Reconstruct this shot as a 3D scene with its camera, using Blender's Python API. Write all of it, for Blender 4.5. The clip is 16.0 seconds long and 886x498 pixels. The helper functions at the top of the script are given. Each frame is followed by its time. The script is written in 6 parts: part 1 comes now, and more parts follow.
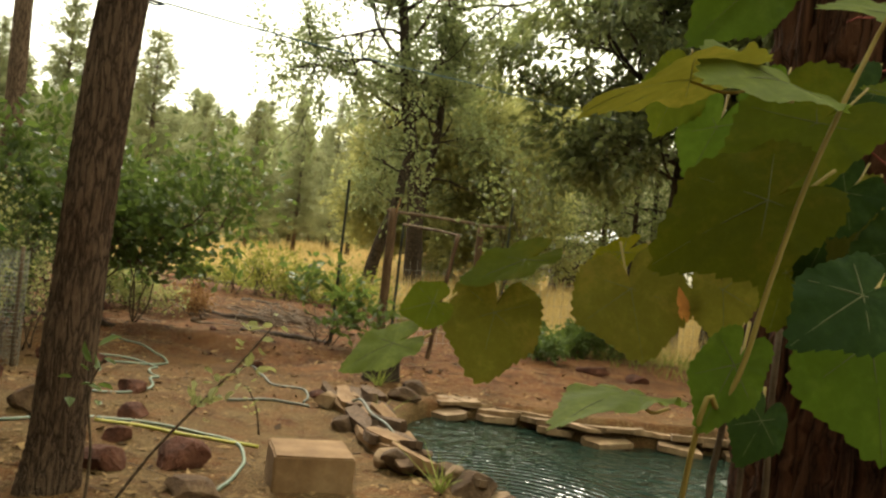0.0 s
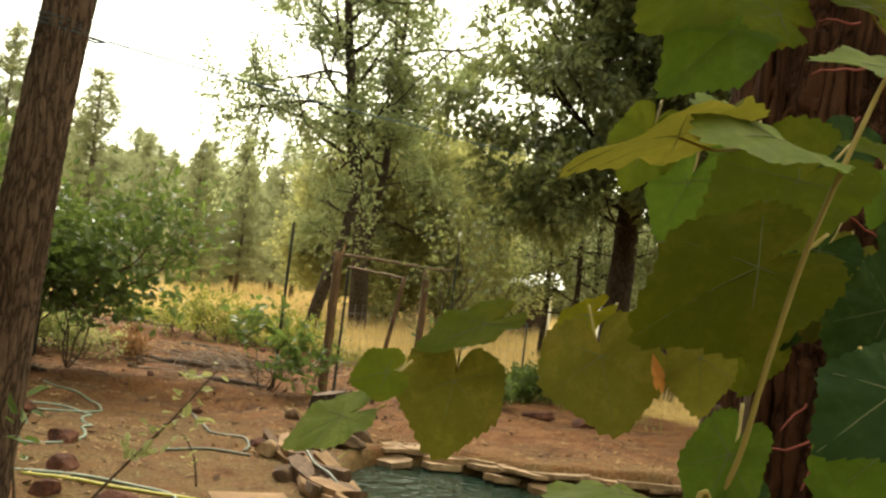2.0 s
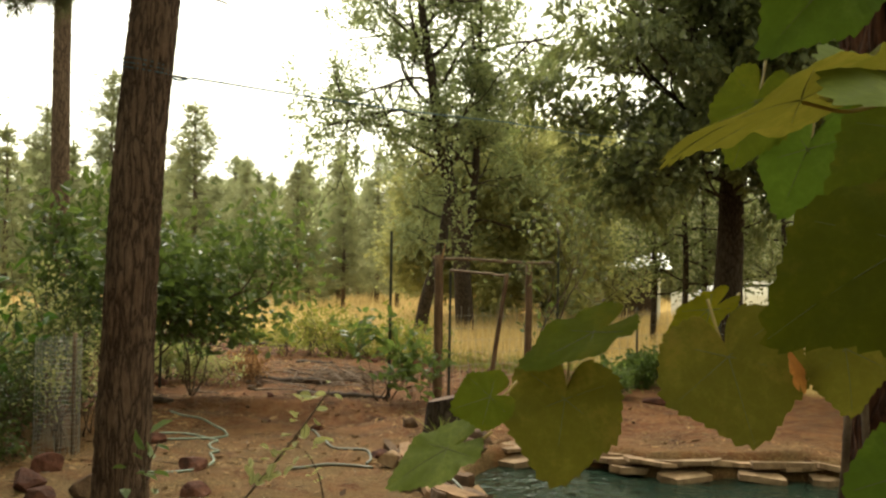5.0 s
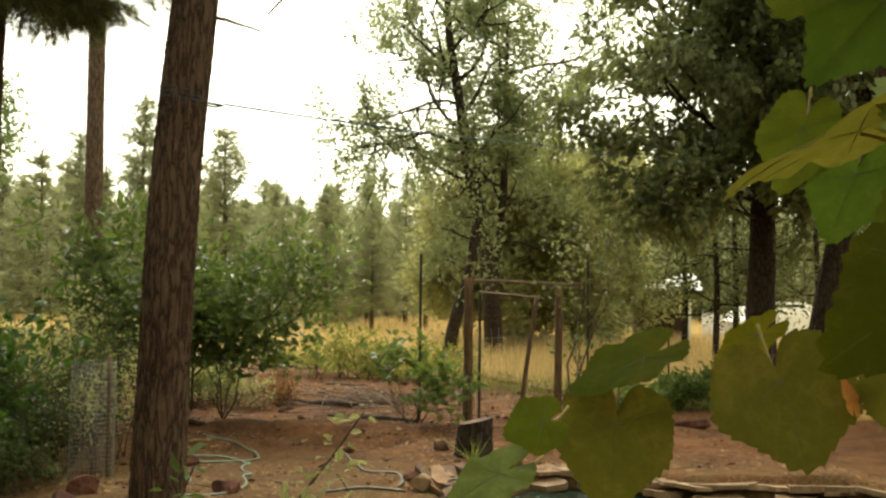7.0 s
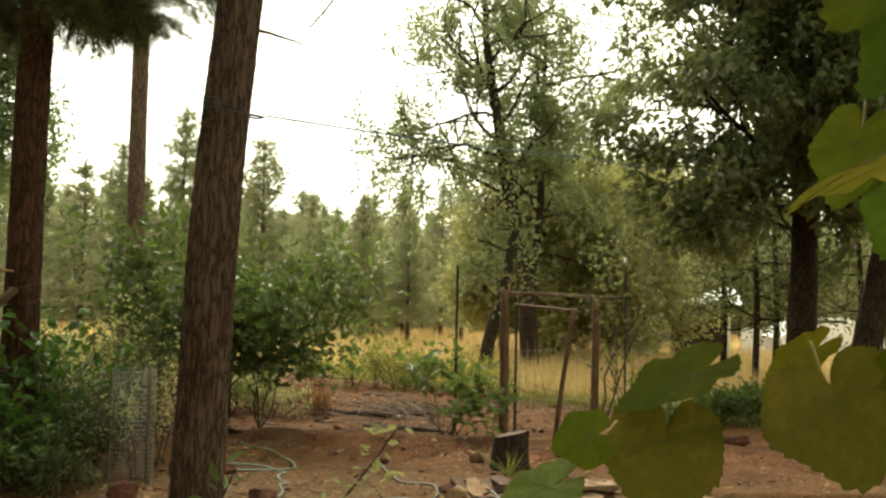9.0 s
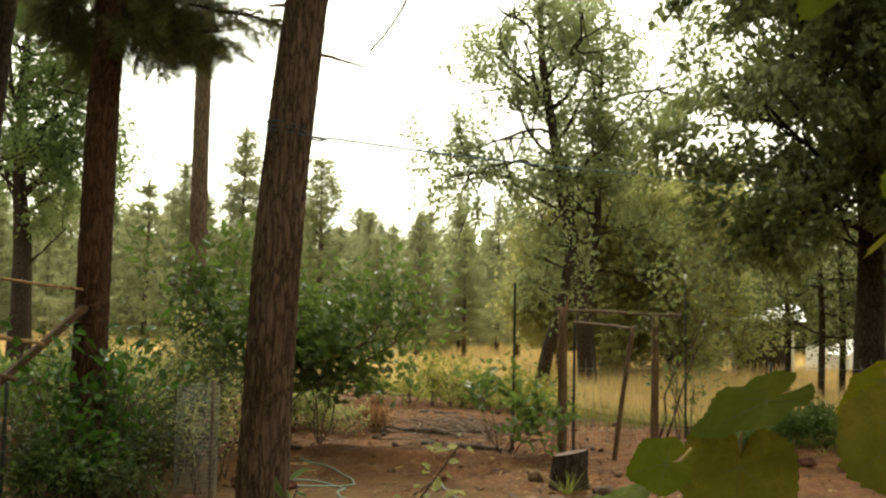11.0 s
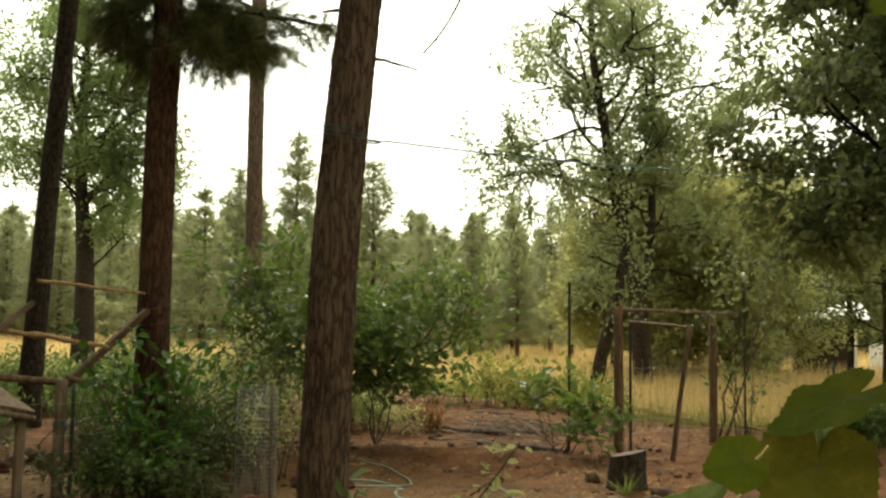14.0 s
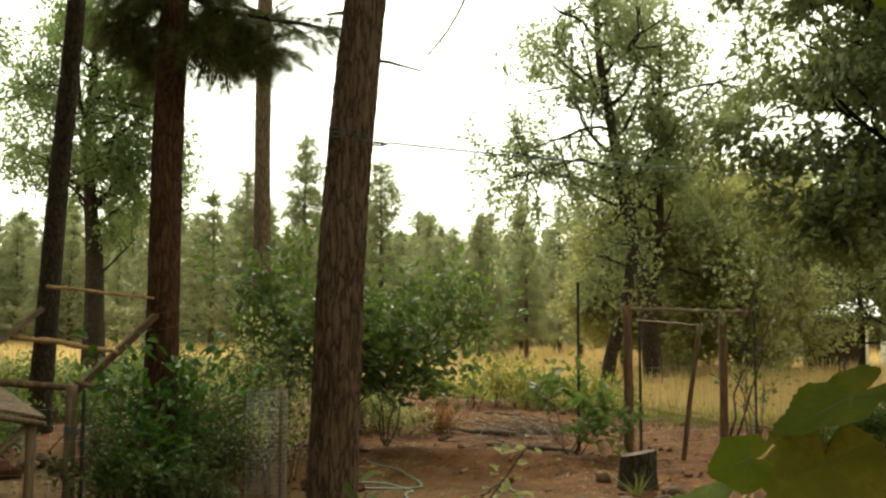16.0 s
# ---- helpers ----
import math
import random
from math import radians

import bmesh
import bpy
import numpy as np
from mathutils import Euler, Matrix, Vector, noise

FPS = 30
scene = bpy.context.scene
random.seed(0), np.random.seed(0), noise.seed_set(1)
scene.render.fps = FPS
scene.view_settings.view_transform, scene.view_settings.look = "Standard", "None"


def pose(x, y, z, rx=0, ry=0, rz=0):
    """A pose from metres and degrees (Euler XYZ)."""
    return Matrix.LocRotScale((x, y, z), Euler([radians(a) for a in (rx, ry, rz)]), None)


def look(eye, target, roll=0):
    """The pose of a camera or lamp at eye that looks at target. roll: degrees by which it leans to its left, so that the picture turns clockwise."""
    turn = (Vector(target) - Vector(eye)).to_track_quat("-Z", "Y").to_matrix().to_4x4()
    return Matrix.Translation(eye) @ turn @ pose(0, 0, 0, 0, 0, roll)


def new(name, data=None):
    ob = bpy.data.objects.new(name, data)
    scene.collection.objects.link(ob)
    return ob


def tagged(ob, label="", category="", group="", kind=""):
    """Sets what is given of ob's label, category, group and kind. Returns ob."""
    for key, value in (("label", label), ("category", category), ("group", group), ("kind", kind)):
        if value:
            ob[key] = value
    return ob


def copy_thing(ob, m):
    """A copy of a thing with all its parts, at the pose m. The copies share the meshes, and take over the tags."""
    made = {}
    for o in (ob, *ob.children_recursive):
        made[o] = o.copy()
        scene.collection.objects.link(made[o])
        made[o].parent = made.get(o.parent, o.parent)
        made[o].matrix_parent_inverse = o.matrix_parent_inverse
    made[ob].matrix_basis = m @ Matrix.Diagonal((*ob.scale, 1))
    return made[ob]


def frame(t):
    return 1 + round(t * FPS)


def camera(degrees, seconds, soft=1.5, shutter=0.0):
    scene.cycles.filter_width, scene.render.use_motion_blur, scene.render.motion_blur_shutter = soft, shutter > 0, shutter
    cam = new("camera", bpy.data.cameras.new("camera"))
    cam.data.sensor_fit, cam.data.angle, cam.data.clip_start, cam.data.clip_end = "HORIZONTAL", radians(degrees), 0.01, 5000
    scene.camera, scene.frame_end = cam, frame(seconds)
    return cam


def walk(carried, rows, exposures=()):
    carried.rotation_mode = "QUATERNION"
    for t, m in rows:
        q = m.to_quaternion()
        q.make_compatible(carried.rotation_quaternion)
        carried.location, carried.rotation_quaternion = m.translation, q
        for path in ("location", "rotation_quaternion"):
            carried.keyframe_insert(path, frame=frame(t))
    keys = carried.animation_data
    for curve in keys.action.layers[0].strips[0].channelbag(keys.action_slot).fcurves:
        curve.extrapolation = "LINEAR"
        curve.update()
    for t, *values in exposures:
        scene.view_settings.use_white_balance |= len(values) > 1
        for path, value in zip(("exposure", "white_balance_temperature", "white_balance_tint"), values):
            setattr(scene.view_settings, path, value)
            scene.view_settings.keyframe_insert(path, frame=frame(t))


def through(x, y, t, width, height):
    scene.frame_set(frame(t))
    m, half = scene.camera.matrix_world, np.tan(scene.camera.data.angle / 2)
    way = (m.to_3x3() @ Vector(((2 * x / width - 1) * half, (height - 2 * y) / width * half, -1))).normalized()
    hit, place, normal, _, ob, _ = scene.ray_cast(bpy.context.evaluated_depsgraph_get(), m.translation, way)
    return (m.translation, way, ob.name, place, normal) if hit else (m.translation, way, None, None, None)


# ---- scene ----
cam = camera(53.0, 16.0, soft=2.4)
EXPOSURE = 1.25
PATH = [
    (0, (0.678, -0.643, 1.577), (0.5788, 1.3548, 1.5522), 6.78),
    (0.5, (0.680, -0.666, 1.576), (0.4408, 1.3183, 1.6467), 7.21),
    (1, (0.748, -0.651, 1.571), (0.5523, 1.3378, 1.6434), 7.92),
    (1.5, (0.729, -0.609, 1.584), (0.6539, 1.3888, 1.6251), 6.26),
    (2, (0.661, -0.561, 1.597), (0.6731, 1.4375, 1.6801), 6.99),
    (2.5, (0.629, -0.507, 1.583), (0.6477, 1.4919, 1.6274), 6.75),
    (3, (0.675, -0.462, 1.577), (0.3838, 1.5166, 1.6051), 1.67),
    (3.5, (0.694, -0.471, 1.592), (0.4918, 1.5171, 1.6686), 1.62),
    (6, (0.649, -0.483, 1.617), (0.4188, 1.5027, 1.6711), 0.34),
    (6.5, (0.648, -0.487, 1.618), (0.3917, 1.4944, 1.7056), 0.63),
    (7, (0.646, -0.500, 1.619), (0.3724, 1.4779, 1.7289), 0.64),
    (7.5, (0.642, -0.513, 1.621), (0.3341, 1.4590, 1.7429), 1.16),
    (8, (0.643, -0.505, 1.619), (0.3334, 1.4663, 1.7511), 0.55),
    (10.5, (0.617, -0.506, 1.624), (0.1693, 1.4379, 1.7705), 2.20),
    (11, (0.620, -0.542, 1.631), (0.1439, 1.3931, 1.7996), 1.33),
    (11.5, (0.616, -0.543, 1.628), (0.0892, 1.3810, 1.7657), 0.79),
    (12, (0.619, -0.530, 1.625), (0.0728, 1.3897, 1.7556), -0.05),
    (12.5, (0.614, -0.527, 1.625), (0.0559, 1.3891, 1.7516), -0.01),
    (13, (0.610, -0.543, 1.627), (0.0239, 1.3626, 1.7831), 0.09),
    (13.5, (0.606, -0.551, 1.629), (0.0181, 1.3550, 1.7822), 0.34),
    (14, (0.603, -0.564, 1.630), (0.0149, 1.3405, 1.7979), 0.89),
    (14.5, (0.608, -0.561, 1.629), (0.0125, 1.3413, 1.7954), 0.50),
    (15, (0.606, -0.565, 1.630), (-0.0141, 1.3284, 1.8086), 1.23),
    (15.5, (0.608, -0.560, 1.630), (-0.0037, 1.3358, 1.8097), 0.72),
    (16, (0.609, -0.555, 1.630), (0.0030, 1.3436, 1.8009), 0.27),
]
walk(cam, [(t, look(eye, target, roll)) for t, eye, target, roll in PATH], [(0.0, EXPOSURE + 0.35, 6750, 5), (0.5, EXPOSURE + 0.7, 6750, 5), (1.0, EXPOSURE + 0.4, 6750, 6), (1.5, EXPOSURE + 0.4, 6800, 6), (2.0, EXPOSURE + 0.65, 6750, 6), (2.5, EXPOSURE + 0.7, 6800, 5), (3.0, EXPOSURE + 0.75, 6750, 5), (3.5, EXPOSURE + 0.25, 6700, 6), (6.0, EXPOSURE + 0.25, 6700, 6), (8.0, EXPOSURE + 0.2, 6650, 6), (12.0, EXPOSURE + 0.15, 6550, 5), (13.0, EXPOSURE + 0.15, 6550, 5), (14.5, EXPOSURE + 0.05, 6500, 2), (16.0, EXPOSURE + 0.05, 6500, 2)])

# ---- world and light ----
world = bpy.data.worlds.new("overcast_sky")
scene.world = world
world.use_nodes = True
wn, wl = world.node_tree.nodes, world.node_tree.links
wn.clear()
sky = wn.new("ShaderNodeTexSky")
sky.sky_type, sky.sun_disc = "NISHITA", False
sky.sun_elevation, sky.sun_rotation = radians(48), radians(-25)
sky.air_density, sky.dust_density, sky.ozone_density = 1.0, 7.0, 1.0
grey = wn.new("ShaderNodeHueSaturation")
grey.inputs["Saturation"].default_value = 0.22
veil = wn.new("ShaderNodeMix")
veil.data_type = "RGBA"
veil.inputs["Factor"].default_value = 0.55
veil.inputs["B"].default_value = (12.0, 11.6, 8.0, 1)
bg = wn.new("ShaderNodeBackground")
bg.inputs["Strength"].default_value = 0.1
wo = wn.new("ShaderNodeOutputWorld")
wl.new(sky.outputs["Color"], grey.inputs["Color"])
wl.new(grey.outputs["Color"], veil.inputs["A"])
wl.new(veil.outputs["Result"], bg.inputs["Color"])
wl.new(bg.outputs["Background"], wo.inputs["Surface"])
sun = new("sun", bpy.data.lights.new("sun", "SUN"))
sun.data.energy, sun.data.angle, sun.data.color = 1.2, radians(14), (1.0, 0.92, 0.80)
sun.matrix_world = look((0, 0, 30), (0 + 30 * math.sin(radians(25)) * 0.9, -30 * math.cos(radians(25)) * 0.9, 0))

RNG = np.random.default_rng(7)


# ---- materials ----
def shader(name, rough=0.85, metal=0.0, spec=0.3):
    m = bpy.data.materials.new(name)
    m.use_nodes = True
    n, l = m.node_tree.nodes, m.node_tree.links
    b = n["Principled BSDF"]
    b.inputs["Roughness"].default_value = rough
    b.inputs["Metallic"].default_value = metal
    b.inputs["Specular IOR Level"].default_value = spec
    return m, n, l, b


def coords(n, l, scale=(1, 1, 1), source="Object"):
    tc = n.new("ShaderNodeTexCoord")
    mp = n.new("ShaderNodeMapping")
    mp.inputs["Scale"].default_value = scale
    l.new(tc.outputs[source], mp.inputs["Vector"])
    return mp.outputs["Vector"]


def noise_tex(n, l, vec, scale, detail=5.0, rough=0.6):
    t = n.new("ShaderNodeTexNoise")
    t.inputs["Scale"].default_value = scale
    t.inputs["Detail"].default_value = detail
    t.inputs["Roughness"].default_value = rough
    l.new(vec, t.inputs["Vector"])
    return t.outputs["Fac"]


def ramp(n, l, fac, stops):
    r = n.new("ShaderNodeValToRGB")
    e = r.color_ramp.elements
    while len(e) < len(stops):
        e.new(0.5)
    for k, (p, c) in enumerate(stops):
        e[k].position = p
        e[k].color = (*c, 1)
    l.new(fac, r.inputs["Fac"])
    return r.outputs["Color"]


def mixc(n, l, fac, a, b, mode="MIX"):
    m = n.new("ShaderNodeMix")
    m.data_type, m.blend_type = "RGBA", mode
    for sock, v in (("Factor", fac), ("A", a), ("B", b)):
        if isinstance(v, (int, float)):
            m.inputs[sock].default_value = v
        elif isinstance(v, tuple):
            m.inputs[sock].default_value = (*v, 1)
        else:
            l.new(v, m.inputs[sock])
    return m.outputs["Result"]


def bump(n, l, b, height, strength=0.5, dist=0.02):
    bp = n.new("ShaderNodeBump")
    bp.inputs["Strength"].default_value = strength
    bp.inputs["Distance"].default_value = dist
    l.new(height, bp.inputs["Height"])
    l.new(bp.outputs["Normal"], b.inputs["Normal"])


def grainy(name, dark, mid, light, scale=6.0, stretch=(1, 1, 1), rough=0.85, bumpy=0.5, dist=0.01, spec=0.25, fine=40.0, vary=0.0):
    """A rough surface with large stains and fine grain."""
    m, n, l, b = shader(name, rough, 0, spec)
    v = coords(n, l, stretch)
    big = noise_tex(n, l, v, scale, 6, 0.65)
    small = noise_tex(n, l, v, fine, 4, 0.7)
    col = ramp(n, l, big, [(0.32, dark), (0.5, mid), (0.7, light)])
    col = mixc(n, l, 0.35, col, ramp(n, l, small, [(0.3, dark), (0.7, light)]), "OVERLAY")
    if vary:
        oi = n.new("ShaderNodeObjectInfo")
        hs = n.new("ShaderNodeHueSaturation")
        mr = n.new("ShaderNodeMapRange")
        mr.inputs["To Min"].default_value, mr.inputs["To Max"].default_value = 1 - vary, 1 + vary
        l.new(oi.outputs["Random"], mr.inputs["Value"])
        l.new(mr.outputs["Result"], hs.inputs["Value"])
        l.new(col, hs.inputs["Color"])
        col = hs.outputs["Color"]
    l.new(col, b.inputs["Base Color"])
    bump(n, l, b, small, bumpy, dist)
    return m


def bark(name, dark, mid, light, plate=(22, 22, 4.5), rough=0.95, depth=0.02):
    """Furrowed bark: long plates parted by dark cracks."""
    m, n, l, b = shader(name, rough, 0, 0.15)
    v = coords(n, l, plate)
    warp = n.new("ShaderNodeTexNoise")
    warp.inputs["Scale"].default_value = 0.8
    warp.inputs["Detail"].default_value = 5.0
    l.new(v, warp.inputs["Vector"])
    add = n.new("ShaderNodeMixRGB")
    add.blend_type = "ADD"
    add.inputs["Fac"].default_value = 1.0
    swirl = n.new("ShaderNodeVectorMath")
    swirl.operation = "SCALE"
    swirl.inputs["Scale"].default_value = 2.2
    l.new(warp.outputs["Color"], swirl.inputs[0])
    l.new(v, add.inputs["Color1"])
    l.new(swirl.outputs["Vector"], add.inputs["Color2"])
    vo = n.new("ShaderNodeTexVoronoi")
    vo.feature = "DISTANCE_TO_EDGE"
    vo.inputs["Scale"].default_value = 1.0
    l.new(add.outputs["Color"], vo.inputs["Vector"])
    flakes = noise_tex(n, l, coords(n, l, (16, 16, 4)), 3.2, 9, 0.78)
    big = noise_tex(n, l, coords(n, l, (1, 1, 0.6)), 1.7, 4, 0.6)
    col = ramp(n, l, flakes, [(0.3, dark), (0.52, mid), (0.75, light)])
    col = mixc(n, l, ramp(n, l, big, [(0.35, (0, 0, 0)), (0.65, (0.6, 0.6, 0.6))]), col, tuple(0.8 * c for c in light))
    crack = ramp(n, l, vo.outputs["Distance"], [(0.0, (0.26, 0.25, 0.24)), (0.06, (0.62, 0.6, 0.6)), (0.22, (1, 1, 1))])
    col = mixc(n, l, 1.0, col, crack, "MULTIPLY")
    l.new(col, b.inputs["Base Color"])
    h = n.new("ShaderNodeMath")
    h.operation = "ADD"
    l.new(crack, h.inputs[0])
    l.new(flakes, h.inputs[1])
    bump(n, l, b, h.outputs["Value"], 0.9, depth)
    return m


def foliage(name, dark, light, through=(0.2, 0.3, 0.03), glow=0.35, rough=0.5, spec=0.3, per="island", veins=False, blotch=None):
    """Thin leaves: a glossy face that lets some daylight through."""
    m, n, l, b = shader(name, rough, 0, spec)
    if per == "island":
        rnd = n.new("ShaderNodeNewGeometry").outputs["Random Per Island"]
    else:
        rnd = n.new("ShaderNodeObjectInfo").outputs["Random"]
    col = ramp(n, l, rnd, [(0.0, dark), (1.0, light)])
    v = coords(n, l)
    if per != "island":
        spots = noise_tex(n, l, v, 30.0, 7, 0.75)
        col = mixc(n, l, 0.7, col, ramp(n, l, spots, [(0.33, tuple(0.7 * c for c in dark)), (0.5, dark), (0.66, tuple(1.1 * c for c in light))]))
        net = n.new("ShaderNodeTexVoronoi")
        net.feature = "DISTANCE_TO_EDGE"
        net.inputs["Scale"].default_value = 75.0
        l.new(v, net.inputs["Vector"])
        col = mixc(n, l, 1.0, col, ramp(n, l, net.outputs["Distance"], [(0.0, (1.1, 1.1, 1.08)), (0.12, (0.97, 0.97, 0.97))]), "MULTIPLY")
        if blotch:
            big = noise_tex(n, l, v, 15.0, 6, 0.8)
            col = mixc(n, l, ramp(n, l, big, [(0.52, (0, 0, 0)), (0.68, (0.9, 0.9, 0.9))]), col, blotch)
        bump(n, l, b, noise_tex(n, l, v, 55.0, 4, 0.6), 0.35, 0.003)
    l.new(col, b.inputs["Base Color"])
    tr = n.new("ShaderNodeBsdfTranslucent")
    tc = mixc(n, l, 0.5, col, through, "MIX")
    l.new(tc, tr.inputs["Color"])
    mx = n.new("ShaderNodeMixShader")
    mx.inputs["Fac"].default_value = glow
    l.new(b.outputs["BSDF"], mx.inputs[1])
    l.new(tr.outputs["BSDF"], mx.inputs[2])
    l.new(mx.outputs["Shader"], n["Material Output"].inputs["Surface"])
    return m


def plain(name, colour, rough=0.6, metal=0.0, spec=0.4):
    m, n, l, b = shader(name, rough, metal, spec)
    v = coords(n, l)
    col = mixc(n, l, noise_tex(n, l, v, 7.0, 6, 0.7), tuple(0.72 * c for c in colour), tuple(min(1, 1.15 * c) for c in colour))
    l.new(col, b.inputs["Base Color"])
    return m


pine_bark = bark("pine_bark", (0.03, 0.018, 0.012), (0.105, 0.061, 0.04), (0.235, 0.165, 0.122), (26, 26, 4.6))
red_bark = bark("red_bark", (0.022, 0.011, 0.008), (0.075, 0.036, 0.022), (0.15, 0.08, 0.048))
# lighter copy of the pine bark, haze over the trunk put into its colour
haze_pale_bark = bark("haze_pale_bark", (0.06, 0.038, 0.027), (0.15, 0.10, 0.072), (0.27, 0.195, 0.145), (20, 20, 3.5))
# bark of the far pines, its greyer paleness is haze put into the colour
hazed_bark = grainy("hazed_bark", (0.07, 0.05, 0.038), (0.12, 0.088, 0.066), (0.18, 0.135, 0.105), 2)
dark_bark = bark("dark_bark", (0.016, 0.012, 0.01), (0.05, 0.036, 0.027), (0.10, 0.076, 0.058), (16, 16, 6))
vine_bark = bark("vine_bark", (0.02, 0.010, 0.007), (0.085, 0.034, 0.02), (0.2, 0.088, 0.05), (34, 34, 5), depth=0.02)
twig_mat = grainy("twig_bark", (0.05, 0.032, 0.022), (0.11, 0.075, 0.05), (0.19, 0.14, 0.1), 20)
pale_twig = grainy("pale_twig", (0.09, 0.062, 0.045), (0.17, 0.12, 0.085), (0.29, 0.22, 0.165), 18)
wood_grey = grainy("weathered_wood", (0.09, 0.062, 0.042), (0.17, 0.12, 0.082), (0.27, 0.2, 0.14), 5, (6, 6, 0.7), vary=0.12)
wood_warm = grainy("warm_wood", (0.06, 0.035, 0.02), (0.125, 0.074, 0.043), (0.21, 0.135, 0.08), 5, (5, 5, 0.8), vary=0.12)
board_wood = grainy("board_wood", (0.16, 0.08, 0.04), (0.30, 0.165, 0.085), (0.42, 0.26, 0.15), 5, (5, 5, 0.8), vary=0.12)
wood_dark = grainy("dark_wood", (0.03, 0.02, 0.014), (0.07, 0.046, 0.032), (0.12, 0.085, 0.06), 6, (5, 5, 0.8))
peeled = grainy("peeled_branch", (0.20, 0.12, 0.06), (0.34, 0.22, 0.12), (0.46, 0.33, 0.2), 9, (3, 3, 3))
cut_wood = grainy("cut_wood", (0.05, 0.03, 0.022), (0.11, 0.066, 0.045), (0.19, 0.12, 0.085), 9)
flag_mat = grainy("sandstone", (0.13, 0.085, 0.052), (0.25, 0.17, 0.105), (0.38, 0.28, 0.19), 4, rough=0.9, fine=30, vary=0.25, dist=0.012)
lava_mat = grainy("red_rock", (0.035, 0.013, 0.009), (0.10, 0.038, 0.024), (0.19, 0.085, 0.055), 5, rough=0.95, bumpy=0.9, fine=26, vary=0.25, dist=0.02)
brown_rock = grainy("brown_rock", (0.05, 0.03, 0.018), (0.115, 0.07, 0.043), (0.21, 0.14, 0.09), 5, rough=0.95, bumpy=0.9, fine=22, vary=0.2, dist=0.02)
block_mat = grainy("sawn_block", (0.15, 0.09, 0.048), (0.245, 0.155, 0.085), (0.34, 0.235, 0.14), 3, rough=0.9, fine=60, dist=0.004)
steel_dark = plain("dark_steel", (0.035, 0.04, 0.035), 0.6, 0.3)
white_tip = plain("white_tip", (0.7, 0.7, 0.66), 0.6)
wire_mat = plain("galvanised_wire", (0.30, 0.30, 0.28), 0.5, 0.6)
hose_mat = plain("hose_green_grey", (0.15, 0.19, 0.14), 0.5)
hose_dark = plain("hose_dark", (0.12, 0.125, 0.10), 0.55)
hose_yellow = plain("hose_yellow", (0.42, 0.38, 0.07), 0.55)
cord_mat = plain("blue_cord", (0.035, 0.08, 0.11), 0.7)
white_paint = plain("white_paint", (0.72, 0.72, 0.7), 0.5)
red_paint = plain("red_paint", (0.42, 0.06, 0.04), 0.5)
yellow_paint = plain("yellow_paint", (0.7, 0.5, 0.06), 0.5)
grey_paint = plain("grey_paint", (0.20, 0.21, 0.22), 0.6)
glass_mat = plain("dark_glass", (0.03, 0.04, 0.045), 0.1)
rubber = plain("rubber", (0.03, 0.03, 0.03), 0.8)
roof_mat = plain("pale_metal_roof", (0.62, 0.64, 0.63), 0.35, 0.2)

oak_leaf = foliage("oak_leaves", (0.085, 0.118, 0.055), (0.19, 0.22, 0.115), (0.42, 0.46, 0.2), 0.6)
green_leaf = foliage("green_oak_leaves", (0.072, 0.117, 0.044), (0.182, 0.240, 0.104), (0.32, 0.4, 0.13), 0.5)
dark_leaf = foliage("dark_leaves", (0.055, 0.072, 0.034), (0.153, 0.171, 0.077), (0.26, 0.29, 0.08), 0.45)
olive_leaf = foliage("olive_leaves", (0.182, 0.205, 0.091), (0.346, 0.362, 0.165), (0.5, 0.46, 0.14), 0.5)
shrub_leaf = foliage("shrub_leaves", (0.033, 0.061, 0.018), (0.106, 0.148, 0.046), (0.23, 0.31, 0.05), 0.43, 0.42, 0.35)
bramble_leaf = foliage("bramble_leaves", (0.014, 0.040, 0.006), (0.060, 0.128, 0.016), (0.12, 0.24, 0.02), 0.3)
lowbush_leaf = foliage("low_bush_leaves", (0.09, 0.11, 0.022), (0.27, 0.27, 0.06), (0.42, 0.42, 0.07), 0.4)
weed_leaf = foliage("weed_leaves", (0.022, 0.035, 0.009), (0.061, 0.079, 0.022), (0.14, 0.18, 0.03), 0.35)
dry_leaf = foliage("dry_leaves", (0.14, 0.07, 0.03), (0.32, 0.18, 0.08), (0.4, 0.22, 0.08), 0.25, 0.8, 0.1)
# far needles: distance haze is put into this paler, greyer colour
needle_hazed = foliage("hazed_pine_needles", (0.151, 0.175, 0.099), (0.314, 0.329, 0.181), (0.38, 0.38, 0.19), 0.5, 0.8)
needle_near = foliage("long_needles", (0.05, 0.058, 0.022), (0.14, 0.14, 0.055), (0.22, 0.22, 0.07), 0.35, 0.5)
straw = foliage("dry_grass_blades", (0.33, 0.235, 0.095), (0.68, 0.53, 0.27), (0.74, 0.57, 0.27), 0.35, 0.8, 0.1)
weed = foliage("weed_blades", (0.12, 0.16, 0.04), (0.26, 0.27, 0.08), (0.3, 0.34, 0.06), 0.3, 0.8, 0.1)
chip_mat = foliage("wood_chips", (0.042, 0.023, 0.012), (0.29, 0.185, 0.09), (0.3, 0.2, 0.1), 0.05, 0.9, 0.1)

